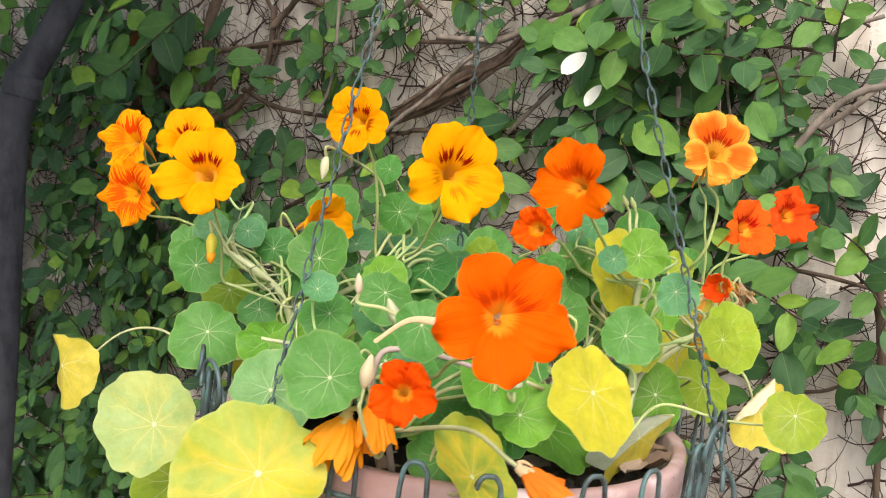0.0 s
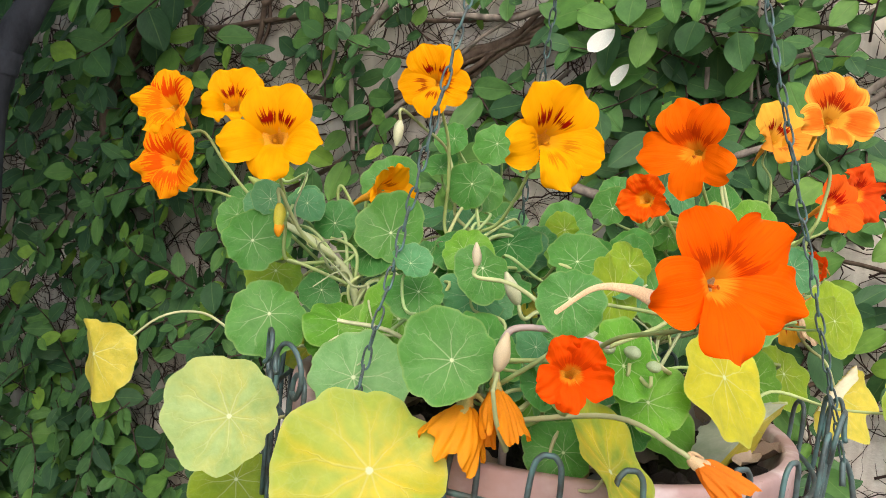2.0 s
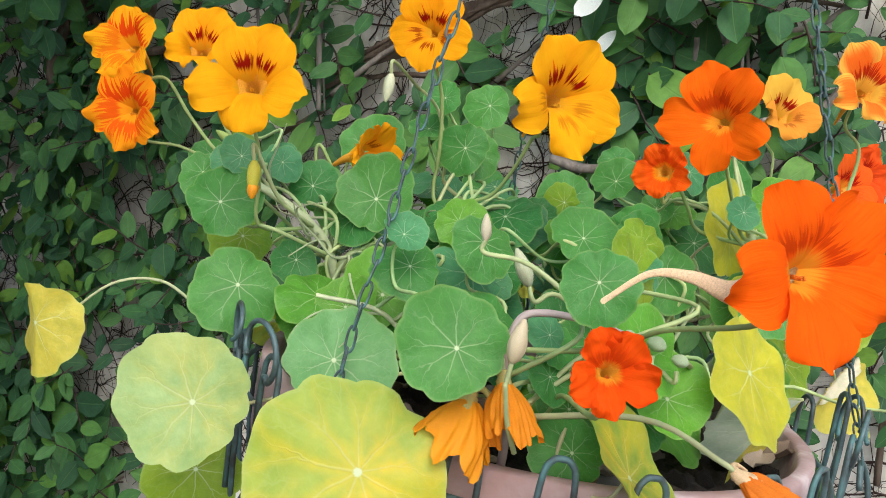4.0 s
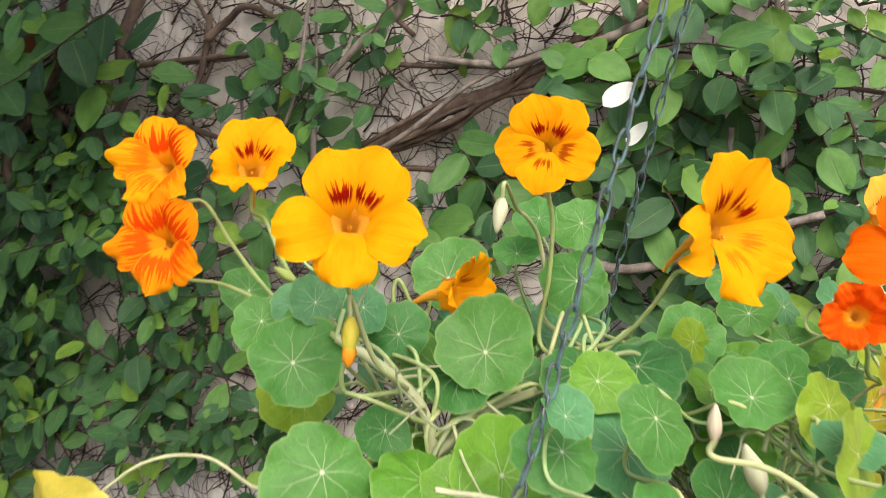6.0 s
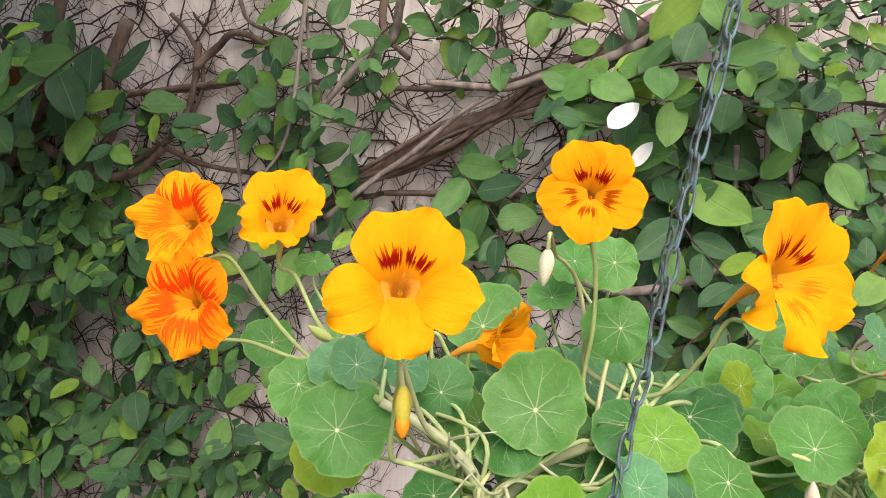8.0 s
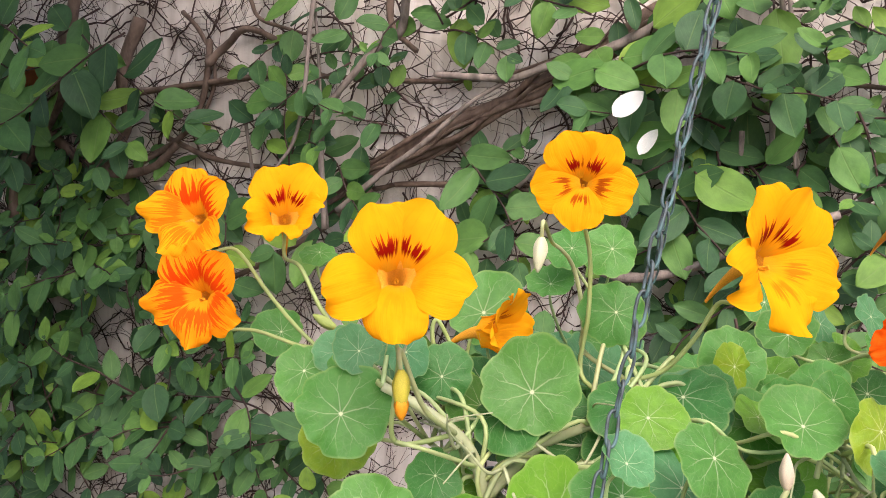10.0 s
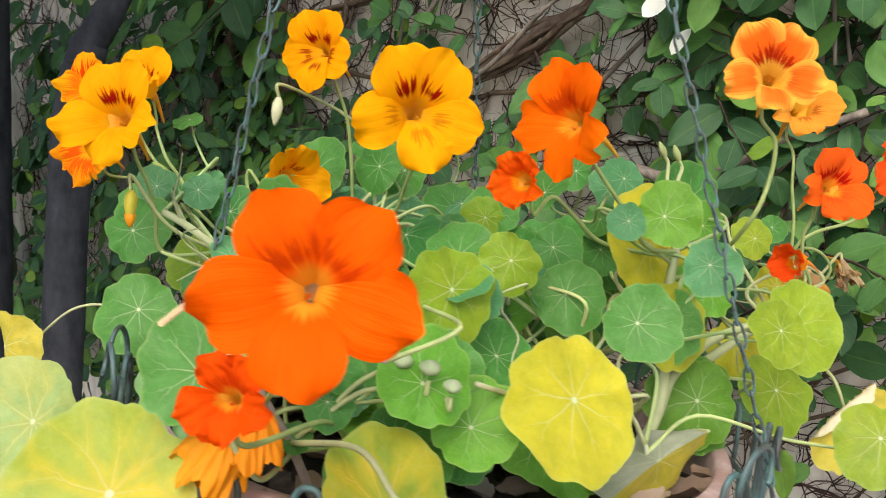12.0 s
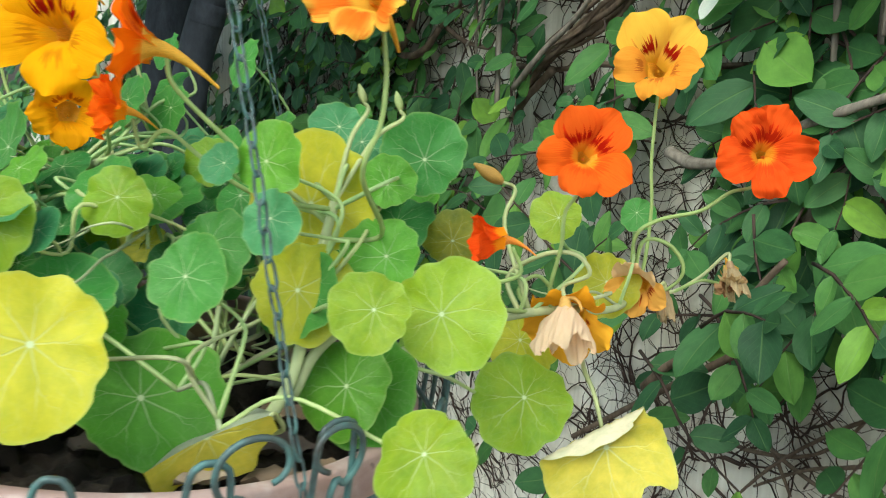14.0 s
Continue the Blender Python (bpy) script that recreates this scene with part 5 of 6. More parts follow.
clump(-0.755, 1.385, 0.155, 0.090, 0.05, 14, 0.051, 159)
clump(-0.772, 1.175, 0.204, 0.091, 0.09, 28, 0.055, 160)
clump(-0.834, 0.990, 0.203, 0.095, 0.1, 28, 0.057, 161)
clump(-0.860, 0.789, 0.220, 0.124, 0.1, 36, 0.057, 162)
clump(-0.622, 1.142, 0.126, 0.097, 0.08, 18, 0.048, 163)
clump(-0.593, 0.980, 0.128, 0.087, 0.08, 16, 0.046, 164)
clump(-0.643, 0.794, 0.245, 0.092, 0.08, 26, 0.048, 165)
clump(-0.277, 1.418, 0.050, 0.036, 0.06, 5, 0.050, 166)
clump(-0.906, 1.299, 0.112, 0.120, 0.08, 16, 0.054, 167)
clump(0.384, 1.398, 0.044, 0.041, 0.07, 7, 0.048, 168)
clump(0.567, 1.542, 0.027, 0.054, 0.05, 9, 0.037, 169)
clump(0.535, 1.102, 0.062, 0.043, 0.05, 12, 0.029, 170)
clump(0.345, 1.282, 0.078, 0.033, 0.19, 16, 0.045, 171)
clump(0.442, 1.250, 0.067, 0.034, 0.22, 16, 0.043, 172)
clump(0.359, 1.185, 0.081, 0.034, 0.2, 13, 0.046, 173)
clump(0.536, 1.277, 0.025, 0.030, 0.25, 5, 0.049, 174)
clump(0.474, 1.316, 0.038, 0.021, 0.2, 7, 0.044, 175)
clump(0.319, 1.462, 0.077, 0.031, 0.1, 9, 0.062, 176)
clump(0.247, 1.408, 0.071, 0.033, 0.1, 9, 0.049, 177)
clump(0.436, 1.371, 0.030, 0.038, 0.1, 7, 0.040, 178)
clump(-0.134, 1.373, 0.096, 0.037, 0.05, 6, 0.060, 179)
clump(0.002, 1.313, 0.085, 0.039, 0.14, 9, 0.056, 180)
clump(0.163, 1.269, 0.086, 0.029, 0.15, 9, 0.049, 181)
clump(0.181, 1.032, 0.135, 0.030, 0.2, 12, 0.045, 182)
clump(0.381, 1.170, 0.050, 0.019, 0.2, 5, 0.038, 183)
clump(0.072, 1.472, 0.062, 0.032, 0.06, 6, 0.051, 184)
clump(-0.452, 1.378, 0.125, 0.055, 0.06, 8, 0.055, 185)
clump(0.153, 1.318, 0.075, 0.035, 0.12, 8, 0.053, 186)
clump(0.413, 1.321, 0.049, 0.031, 0.18, 8, 0.043, 187)
clump(0.208, 1.179, 0.076, 0.033, 0.18, 9, 0.045, 188)
clump(-1.581, 1.503, 0.548, 0.123, 0.1, 40, 0.061, 189)
clump(-1.563, 1.247, 0.555, 0.183, 0.12, 60, 0.061, 190)
clump(-1.510, 0.977, 0.608, 0.182, 0.14, 60, 0.062, 191)
clump(-0.859, 1.507, 0.219, 0.068, 0.08, 30, 0.045, 192)
clump(-0.943, 1.355, 0.242, 0.106, 0.1, 36, 0.049, 193)
clump(-1.351, 0.849, 0.410, 0.145, 0.1, 30, 0.061, 194)
clump(-0.172, 1.443, 0.070, 0.048, 0.05, 8, 0.040, 195)
clump(-0.565, 1.331, 0.126, 0.069, 0.05, 14, 0.045, 196)
clump(0.399, 1.253, 0.059, 0.034, 0.12, 14, 0.047, 197)
clump(0.438, 1.282, 0.049, 0.034, 0.1, 12, 0.046, 198)
clump(0.343, 1.239, 0.058, 0.030, 0.15, 10, 0.043, 199)
clump(0.412, 1.154, 0.084, 0.031, 0.08, 6, 0.047, 200)
clump(0.415, 1.429, 0.037, 0.039, 0.08, 9, 0.044, 201)
clump(0.179, 1.390, 0.053, 0.029, 0.1, 8, 0.052, 202)
clump(-0.257, 1.105, 0.119, 0.060, 0.09, 26, 0.042, 203)
clump(-0.163, 1.072, 0.112, 0.044, 0.09, 22, 0.040, 204)
clump(-0.323, 1.210, 0.091, 0.061, 0.08, 16, 0.038, 205)
clump(-0.190, 1.170, 0.064, 0.044, 0.07, 10, 0.037, 206)
clump(0.562, 1.105, 0.058, 0.047, 0.09, 14, 0.037, 207)
clump(0.580, 1.173, 0.035, 0.053, 0.09, 9, 0.040, 208)
clump(0.537, 1.061, 0.052, 0.028, 0.08, 9, 0.035, 209)
clump(-2.400, 1.136, 1.000, 0.400, 0.15, 70, 0.062, 210)
clump(-1.522, 1.369, 0.735, 0.122, 0.1, 30, 0.062, 211)
clump(-0.809, 0.686, 0.272, 0.096, 0.1, 40, 0.060, 212)
clump(-0.503, 0.775, 0.206, 0.062, 0.1, 30, 0.052, 213)
clump(-0.664, 0.878, 0.224, 0.087, 0.1, 26, 0.052, 214)
clump(-2.116, 1.451, 1.000, 0.149, 0.15, 50, 0.062, 215)
clump(-2.152, 1.130, 1.000, 0.227, 0.15, 60, 0.062, 216)
clump(-2.186, 0.824, 1.000, 0.175, 0.15, 40, 0.062, 217)
clump(-0.380, 1.460, 0.119, 0.053, 0.08, 14, 0.044, 218)
clump(-0.253, 1.417, 0.088, 0.049, 0.08, 10, 0.049, 219)
for name, stuff in (("runners", wiry_stems(2300, -1.5, 0.75, 0.75, 1.75, 71)), ("far_runners", wiry_stems(90, -3.0, -1.4, 0.7, 1.75, 72, 0.03))):
    ob = link("runner_tangle", joined(name, stuff), M_WIRY, climber, inverse=CLIMBER_INV)
    tagged(ob, kind="stuff")
clump(-3.2, 1.30, 0.9, 0.45, 0.12, 70, 0.085, 901)
clump(-4.6, 1.30, 1.0, 0.5, 0.14, 70, 0.11, 902)
clump(-6.2, 1.40, 1.2, 0.6, 0.16, 60, 0.14, 903)
# better lit leaves that stand out from the wall, brightened by their material
for spec in ((0.220, 1.563, 0.12, 0.062, 20, 0), (0.290, 1.585, 0.12, 0.058, 10, 2), (0.262, 1.560, 0.14, 0.045, -15, 4), (0.215, 1.540, 0.10, 0.060, -70, 1), (0.315, 1.632, 0.12, 0.068, 40, 2), (0.352, 1.640, 0.12, 0.050, -60, 4),
             (0.408, 1.595, 0.10, 0.070, -75, 0), (0.215, 1.640, 0.08, 0.050, -20, 3), (0.165, 1.640, 0.08, 0.044, 60, 1), (0.065, 1.600, 0.06, 0.058, -75, 0), (0.030, 1.625, 0.06, 0.040, 170, 3), (0.372, 1.455, 0.12, 0.068, -25, 2),
             (0.295, 1.500, 0.12, 0.064, 5, 2), (0.280, 1.455, 0.12, 0.055, -40, 0), (0.450, 1.570, 0.08, 0.040, 30, 1), (0.330, 1.390, 0.12, 0.055, -70, 3), (-0.040, 1.570, 0.05, 0.026, 80, 1), (-0.185, 1.530, 0.08, 0.058, 10, 2), (0.420, 1.500, 0.10, 0.048, 50, 1), (0.480, 1.480, 0.10, 0.050, -60, 2)):
    lit_leaf(*spec)
fig_sunlit()
finish_climber(on_wall(0.15, 1.40, 0.10))

# ---- pot, basket, soil ----
flower_pot()
pot_soil()
hanging_basket()
_rng = random.Random(12)
for i in range(60):
    a, r = _rng.uniform(0, 6.28), 0.135 * math.sqrt(_rng.random())
    dead_leaf(tuple(POT_FRAME @ Vector((r * math.cos(a), r * math.sin(a), -0.012 + 0.004 * _rng.random()))), _rng.uniform(0, 360), _rng.uniform(0.014, 0.030), _rng.choice(((0.20, 0.14, 0.10), (0.32, 0.22, 0.15), (0.12, 0.09, 0.08), (0.42, 0.33, 0.26), (0.18, 0.165, 0.16))), 300 + i)

# ---- the three nasturtium plants ----
plant("nasturtium with yellow dark-throated flowers and round green leaves", -0.07, 0.585)
plant("nasturtium with bright orange flowers and round yellowing leaves", 0.03, 0.50)
plant("nasturtium with apricot and red flowers and round lime leaves", 0.12, 0.60)
main_stems(11, 19)

# the fleshy stems that show between the leaves
stem([(-0.084, 0.612, 1.290), (-0.087, 0.595, 1.314), (-0.091, 0.592, 1.339), (-0.100, 0.592, 1.362), (-0.119, 0.592, 1.378), (-0.137, 0.592, 1.388)], 0.0032, 0.0021)
stem([(0.113, 0.551, 1.278), (0.128, 0.563, 1.305), (0.131, 0.572, 1.330), (0.131, 0.582, 1.362), (0.134, 0.587, 1.386)], 0.0032, 0.0022, (0.56, 0.62, 0.34, 0))
stem([(0.129, 0.568, 1.304), (0.136, 0.575, 1.323), (0.153, 0.580, 1.340), (0.174, 0.582, 1.350)], 0.003, 0.002)
stem([(0.066, 0.566, 1.274), (0.071, 0.570, 1.296), (0.082, 0.570, 1.313), (0.086, 0.571, 1.338)], 0.0017, 0.0012, (0.56, 0.64, 0.38, 0))
stem([(0.072, 0.568, 1.274), (0.080, 0.572, 1.297), (0.092, 0.574, 1.322), (0.105, 0.580, 1.345)], 0.0015, 0.0010, (0.54, 0.62, 0.36, 0))
stem([(0.124, 0.531, 1.279), (0.122, 0.530, 1.300), (0.119, 0.530, 1.307), (0.113, 0.530, 1.317), (0.100, 0.530, 1.311)], 0.0013, 0.0010, (0.62, 0.66, 0.44, 0))
stem([(-0.016, 0.470, 1.290), (-0.020, 0.450, 1.325), (-0.027, 0.436, 1.352), (-0.024, 0.435, 1.369), (-0.015, 0.435, 1.373), (0.003, 0.435, 1.371), (0.021, 0.435, 1.366)], 0.0020, 0.0012, (0.56, 0.45, 0.42, 0))
stem([(-0.091, 0.592, 1.339), (-0.066, 0.603, 1.357), (-0.043, 0.595, 1.371), (-0.020, 0.600, 1.384)], 0.0026, 0.0018)
stem([(0.110, 0.600, 1.285), (0.150, 0.618, 1.312), (0.180, 0.640, 1.328), (0.205, 0.668, 1.333), (0.222, 0.715, 1.326), (0.224, 0.755, 1.330)], 0.0030, 0.0018)

flower("yellow bloom with two dark red throat marks", (-0.139, 0.546, 1.442), (-0.10, -0.92, 0.36), 0.0270, (0.93, 0.415, 0.003), (0.93, 0.415, 0.003), M_SPOT, marks=(1.0, 0.10), low=(6, 1.04), stem=[(-0.132, 0.580, 1.368), (-0.134, 0.576, 1.389), (-0.134, 0.570, 1.405)])
flower("round yellow bloom with dark red throat marks", (-0.054, 0.600, 1.475), (-0.40, -0.91, 0.10), 0.0228, (0.94, 0.38, 0.003), (0.94, 0.39, 0.003), M_SPOT, marks=(1.0, 0.8), kind="round", stem=[(-0.040, 0.625, 1.384), (-0.040, 0.621, 1.414), (-0.042, 0.618, 1.440)])
flower("yellow bloom with dark red throat marks", (0.010, 0.548, 1.449), (0.30, -0.93, 0.20), 0.0312, (0.93, 0.415, 0.003), (0.93, 0.415, 0.003), M_SPOT, marks=(1.0, 0.40), low=(4, 1.0), stem=[(-0.029, 0.610, 1.384), (-0.012, 0.600, 1.392), (-0.003, 0.588, 1.410), (0.003, 0.582, 1.426)])
flower("plain orange bloom with a long spur", (0.077, 0.526, 1.447), (-0.69, -0.72, 0.09), 0.0275, (0.95, 0.145, 0.002), (0.95, 0.155, 0.002), M_WARM, marks=(0.6, 0.0), kind='slender', spur_colour=(0.86, 0.48, 0.05, 0), stem=[(0.118, 0.566, 1.388), (0.107, 0.559, 1.405)])
flower("small frilled orange bloom", (0.059, 0.536, 1.420), (-0.50, -0.85, 0.09), 0.0146, (0.90, 0.125, 0.004), (0.90, 0.125, 0.004), M_FLAME, marks=(0.6, 0.4), kind='frilled', open_by=12.0, stem=[(0.098, 0.575, 1.387), (0.084, 0.561, 1.401), (0.073, 0.551, 1.412)])
flower("large vivid orange-red bloom", (0.0262, 0.3225, 1.4195), (0.20, -0.95, 0.22), 0.0262, (0.96, 0.125, 0.001), (0.96, 0.125, 0.001), M_WARM, roll=-8, marks=(0.55, 0.0), spur=3, spur_colour=(0.88, 0.66, 0.40, 0), kind='lobed', stem=[(-0.002, 0.432, 1.360), (0.004, 0.405, 1.370), (0.010, 0.380, 1.385)])
flower("small frilled red-orange bloom", (-0.010, 0.363, 1.375), (-0.08, -0.95, 0.29), 0.0146, (0.90, 0.095, 0.003), (0.90, 0.095, 0.003), M_WARM, marks=(0.3, 0.0), kind='frilled', open_by=6.0, stem=[(-0.002, 0.463, 1.321), (-0.003, 0.438, 1.340)])
flower("yellow-orange bloom flamed with red", (-0.221, 0.665, 1.450), (-0.46, -0.85, 0.22), 0.0238, (0.93, 0.40, 0.006), (0.93, 0.41, 0.006), M_FLAME, marks=(1.0, 0.55), roll=-20, low=(10, 1.0), stem=[(-0.161, 0.665, 1.388), (-0.184, 0.672, 1.412), (-0.200, 0.680, 1.432)])
flower("orange bloom flamed with red", (-0.217, 0.652, 1.414), (-0.42, -0.89, 0.14), 0.0250, (0.93, 0.30, 0.005), (0.93, 0.32, 0.005), M_FLAME, marks=(1.0, 0.8), roll=-6, stem=[(-0.154, 0.653, 1.388), (-0.170, 0.668, 1.388), (-0.190, 0.672, 1.394)])
flower("yellow bloom with red-marked upright petals", (-0.178, 0.655, 1.453), (-0.05, -0.90, 0.42), 0.0245, (0.94, 0.41, 0.004), (0.93, 0.415, 0.003), M_SPOT, marks=(1.0, 0.1), low=(34, 0.9), stem=[(-0.149, 0.645, 1.394), (-0.161, 0.648, 1.411), (-0.170, 0.655, 1.428)])
flower("half-open deep yellow bloom", (-0.080, 0.633, 1.402), (0.76, -0.62, 0.10), 0.0240, (0.94, 0.40, 0.005), (0.94, 0.40, 0.005), M_SPOT, marks=(0.7, 0.2), open_by=24.0, kind='folded', roll=0, stem=[(-0.100, 0.640, 1.375), (-0.108, 0.642, 1.396), (-0.106, 0.642, 1.406)])
flower("apricot bloom with yellow petal edges", (0.166, 0.554, 1.470), (0.03, -0.95, 0.30), 0.0240, (0.86, 0.15, 0.010), (0.87, 0.20, 0.018), M_EDGED, marks=(0.9, 0.15), low=(10, 0.95), stem=[(0.150, 0.600, 1.372), (0.163, 0.562, 1.403), (0.170, 0.562, 1.423), (0.171, 0.563, 1.440)])
flower("cream-yellow bloom with dark red marks", (0.221, 0.752, 1.450), (0.16, -0.94, 0.30), 0.0290, (0.88, 0.50, 0.06), (0.88, 0.36, 0.04), M_SPOT, marks=(1.0, 0.5), low=(26, 0.88), stem=[(0.225, 0.757, 1.350), (0.225, 0.757, 1.374), (0.222, 0.758, 1.397), (0.221, 0.759, 1.418)])
flower("red-orange bloom with a yellow throat", (0.221, 0.650, 1.411), (0.40, -0.88, 0.26), 0.0222, (0.86, 0.125, 0.012), (0.88, 0.135, 0.012), M_WARM, marks=(1.0, 0.25), roll=-14, low=(8, 1.0), stem=[(0.205, 0.665, 1.345), (0.210, 0.661, 1.366), (0.210, 0.662, 1.382)])
flower("deep red-orange bloom with a yellow throat", (0.283, 0.735, 1.412), (0.34, -0.92, 0.20), 0.0240, (0.84, 0.100, 0.012), (0.84, 0.095, 0.012), M_WARM, marks=(0.9, 0.3), kind='frilled', roll=10, stem=[(0.223, 0.737, 1.359), (0.234, 0.737, 1.371), (0.255, 0.738, 1.379), (0.268, 0.740, 1.390)])
flower("small half-open red bloom with an orange spur", (0.197, 0.615, 1.375), (-0.78, -0.60, 0.02), 0.0140, (0.88, 0.095, 0.008), (0.88, 0.085, 0.008), M_FLAME, marks=(0.5, 0.3), open_by=34.0, kind='folded', spur_colour=(0.88, 0.30, 0.04, 0))
flower("wilting cream and yellow bloom with red marks", (0.229, 0.734, 1.336), (0.02, -0.95, -0.25), 0.0178, (0.90, 0.62, 0.36), (0.90, 0.47, 0.10), M_SPOT, marks=(0.1, 0.9), open_by=22.0, kind='folded', stem=[(0.226, 0.742, 1.357), (0.239, 0.745, 1.358), (0.248, 0.746, 1.348), (0.245, 0.748, 1.337)])
flower("dried brown withered bloom", (0.266, 0.784, 1.339), (0.34, -0.73, -0.59), 0.0134, (0.50, 0.36, 0.18), (0.46, 0.27, 0.14), M_SPOT, marks=(0.6, 0.6), open_by=52.0, kind='narrow', stem=[(0.222, 0.775, 1.325), (0.236, 0.777, 1.324), (0.251, 0.780, 1.333)])
withered_flower("withered bright orange bloom hanging limp", (-0.039, 0.436, 1.337), (-0.25, -0.42, -0.96), 0.0225, (0.97, 0.37, 0.004), (0.62, 0.5, 0.16), 0, 20)
withered_flower("withered bright orange bloom hanging limp", (-0.027, 0.433, 1.346), (0.17, -0.38, -0.94), 0.0194, (0.97, 0.33, 0.004), (0.6, 0.48, 0.16), 1, 70)
withered_flower("spent cream and orange bloom hanging limp", (0.043, 0.375, 1.339), (0.77, -0.32, -0.45), 0.0175, (0.96, 0.26, 0.01), (0.86, 0.62, 0.34), 2, 0)
flower("wilting yellow bloom with red marks", (0.212, 0.676, 1.329), (0.15, -0.88, -0.42), 0.0240, (0.92, 0.40, 0.02), (0.92, 0.47, 0.04), M_SPOT, marks=(1.0, 0.9), kind='lobed', open_by=20.0, stem=[(0.188, 0.668, 1.340), (0.196, 0.676, 1.346)])
withered_flower("wilted cream-pink bloom hanging down", (0.215, 0.660, 1.339), (0.30, -0.50, -0.80), 0.0200, (0.92, 0.68, 0.47), (0.84, 0.50, 0.14), 1, 15, stem=[(0.183, 0.665, 1.346), (0.200, 0.664, 1.360), (0.216, 0.664, 1.363), (0.224, 0.664, 1.355)])
withered_flower("dried brown withered bloom", (0.240, 0.748, 1.330), (0.25, -0.25, -0.92), 0.0120, (0.5, 0.36, 0.2), (0.46, 0.30, 0.16), 2, 40, stem=[(0.236, 0.745, 1.334)])
withered_flower("dried brown withered bloom", (0.266, 0.783, 1.343), (0.42, -0.25, -0.92), 0.0150, (0.56, 0.42, 0.24), (0.5, 0.32, 0.18), 2, 40, stem=[(0.222, 0.775, 1.325), (0.236, 0.777, 1.324), (0.251, 0.780, 1.335)])

bud("cream-pink closed bud", (-0.037, 0.455, 1.400), (-0.06, 0.08, 1.00), 0.0067, (0.7, 0.62, 0.44))
bud("pale green seed bud", (-0.019, 0.462, 1.384), (-0.41, 0.08, 0.88), 0.0101, (0.6, 0.62, 0.4))
bud("pale peach closed bud", (-0.028, 0.413, 1.368), (0.18, 0.07, 1.02), 0.0102, (0.76, 0.64, 0.42), stem=[(-0.022, 0.423, 1.322), (-0.028, 0.414, 1.337), (-0.031, 0.410, 1.351)])
bud("pale cream-green nodding bud", (-0.073, 0.593, 1.444), (-0.12, -0.18, -0.99), 0.0094, (0.7, 0.72, 0.48), stem=[(-0.032, 0.644, 1.390), (-0.033, 0.647, 1.402), (-0.036, 0.646, 1.419), (-0.041, 0.645, 1.433), (-0.049, 0.638, 1.441), (-0.055, 0.635, 1.445)])
bud("yellow-green bud with an orange tip", (-0.135, 0.552, 1.397), (0.02, -0.21, -0.98), 0.0100, (0.62, 0.56, 0.06), tip=(0.92, 0.36, 0.01))
bud("round green seed pod", (-0.034, 0.553, 1.363), (0.24, -0.16, 0.86), 0.0067, (0.52, 0.6, 0.38))
bud("pale green seed pod", (0.024, 0.449, 1.362), (0.13, -0.14, 0.95), 0.0074, (0.44, 0.54, 0.32))
bud("pale green seed pod", (0.035, 0.446, 1.361), (0.13, -0.14, 0.95), 0.0074, (0.44, 0.54, 0.32))
bud("pale green seed pod", (0.044, 0.442, 1.356), (0.13, -0.14, 0.95), 0.0064, (0.44, 0.54, 0.32))
bud("pale green seed pod", (0.018, 0.452, 1.366), (0.13, -0.14, 0.95), 0.0058, (0.44, 0.54, 0.32))
bud("small orange bud with a spur", (0.160, 0.684, 1.392), (-0.70, -0.46, 0.48), 0.0110, (0.55, 0.32, 0.08))
bud("small green bud", (-0.025, 0.635, 1.411), (-0.04, 0.11, 0.99), 0.0048, (0.4, 0.48, 0.2))
bud("small green bud", (0.126, 0.617, 1.430), (-0.42, 0.03, 0.95), 0.0057, (0.4, 0.46, 0.2))
bud("small green bud", (0.135, 0.634, 1.427), (-0.37, 0.12, 0.97), 0.0059, (0.42, 0.5, 0.2))
bud("small green bud", (-0.159, 0.636, 1.406), (-0.80, 0.21, 0.44), 0.0078, (0.36, 0.46, 0.12))

leaf((-0.154, 0.590, 1.377), (-0.10, -0.86, 0.49), 0.0200, "green")
leaf((-0.108, 0.615, 1.386), (-0.21, -0.90, 0.39), 0.0139, "deep")
leaf((-0.074, 0.589, 1.386), (-0.31, -0.88, 0.35), 0.0213, "green")
leaf((-0.125, 0.611, 1.398), (0.26, -0.87, 0.41), 0.0106, "blue")
leaf((-0.146, 0.604, 1.400), (0.13, -0.90, 0.41), 0.0108, "blue")
leaf((-0.113, 0.593, 1.349), (0.17, -0.90, 0.41), 0.0126, "deep")
leaf((-0.148, 0.662, 1.345), (0.09, -0.85, 0.52), 0.0191, "lime")
leaf((-0.140, 0.566, 1.340), (0.11, -0.89, 0.44), 0.0227, "green")
leaf((-0.047, 0.428, 1.359), (-0.07, -0.90, 0.44), 0.0209, "green")
leaf((-0.090, 0.510, 1.323), (0.05, -0.80, 0.60), 0.0265, "mist")
leaf((-0.147, 0.479, 1.311), (-0.12, -0.88, 0.46), 0.0283, "pale")
leaf((-0.151, 0.533, 1.255), (0.13, -0.77, 0.62), 0.0236, "lime")
leaf((-0.079, 0.420, 1.312), (0.01, -0.77, 0.64), 0.0375, "turning")
leaf((-0.004, 0.407, 1.393), (-0.19, -0.92, 0.34), 0.0142, "green")
leaf((-0.015, 0.646, 1.410), (-0.11, -0.89, 0.43), 0.0151, "green")
leaf((0.010, 0.455, 1.309), (-0.01, -0.74, 0.67), 0.0172, "green")
leaf((0.049, 0.461, 1.333), (0.14, -0.80, 0.58), 0.0192, "grass")
leaf((0.024, 0.423, 1.314), (0.66, -0.34, 0.67), 0.0290, "turning")
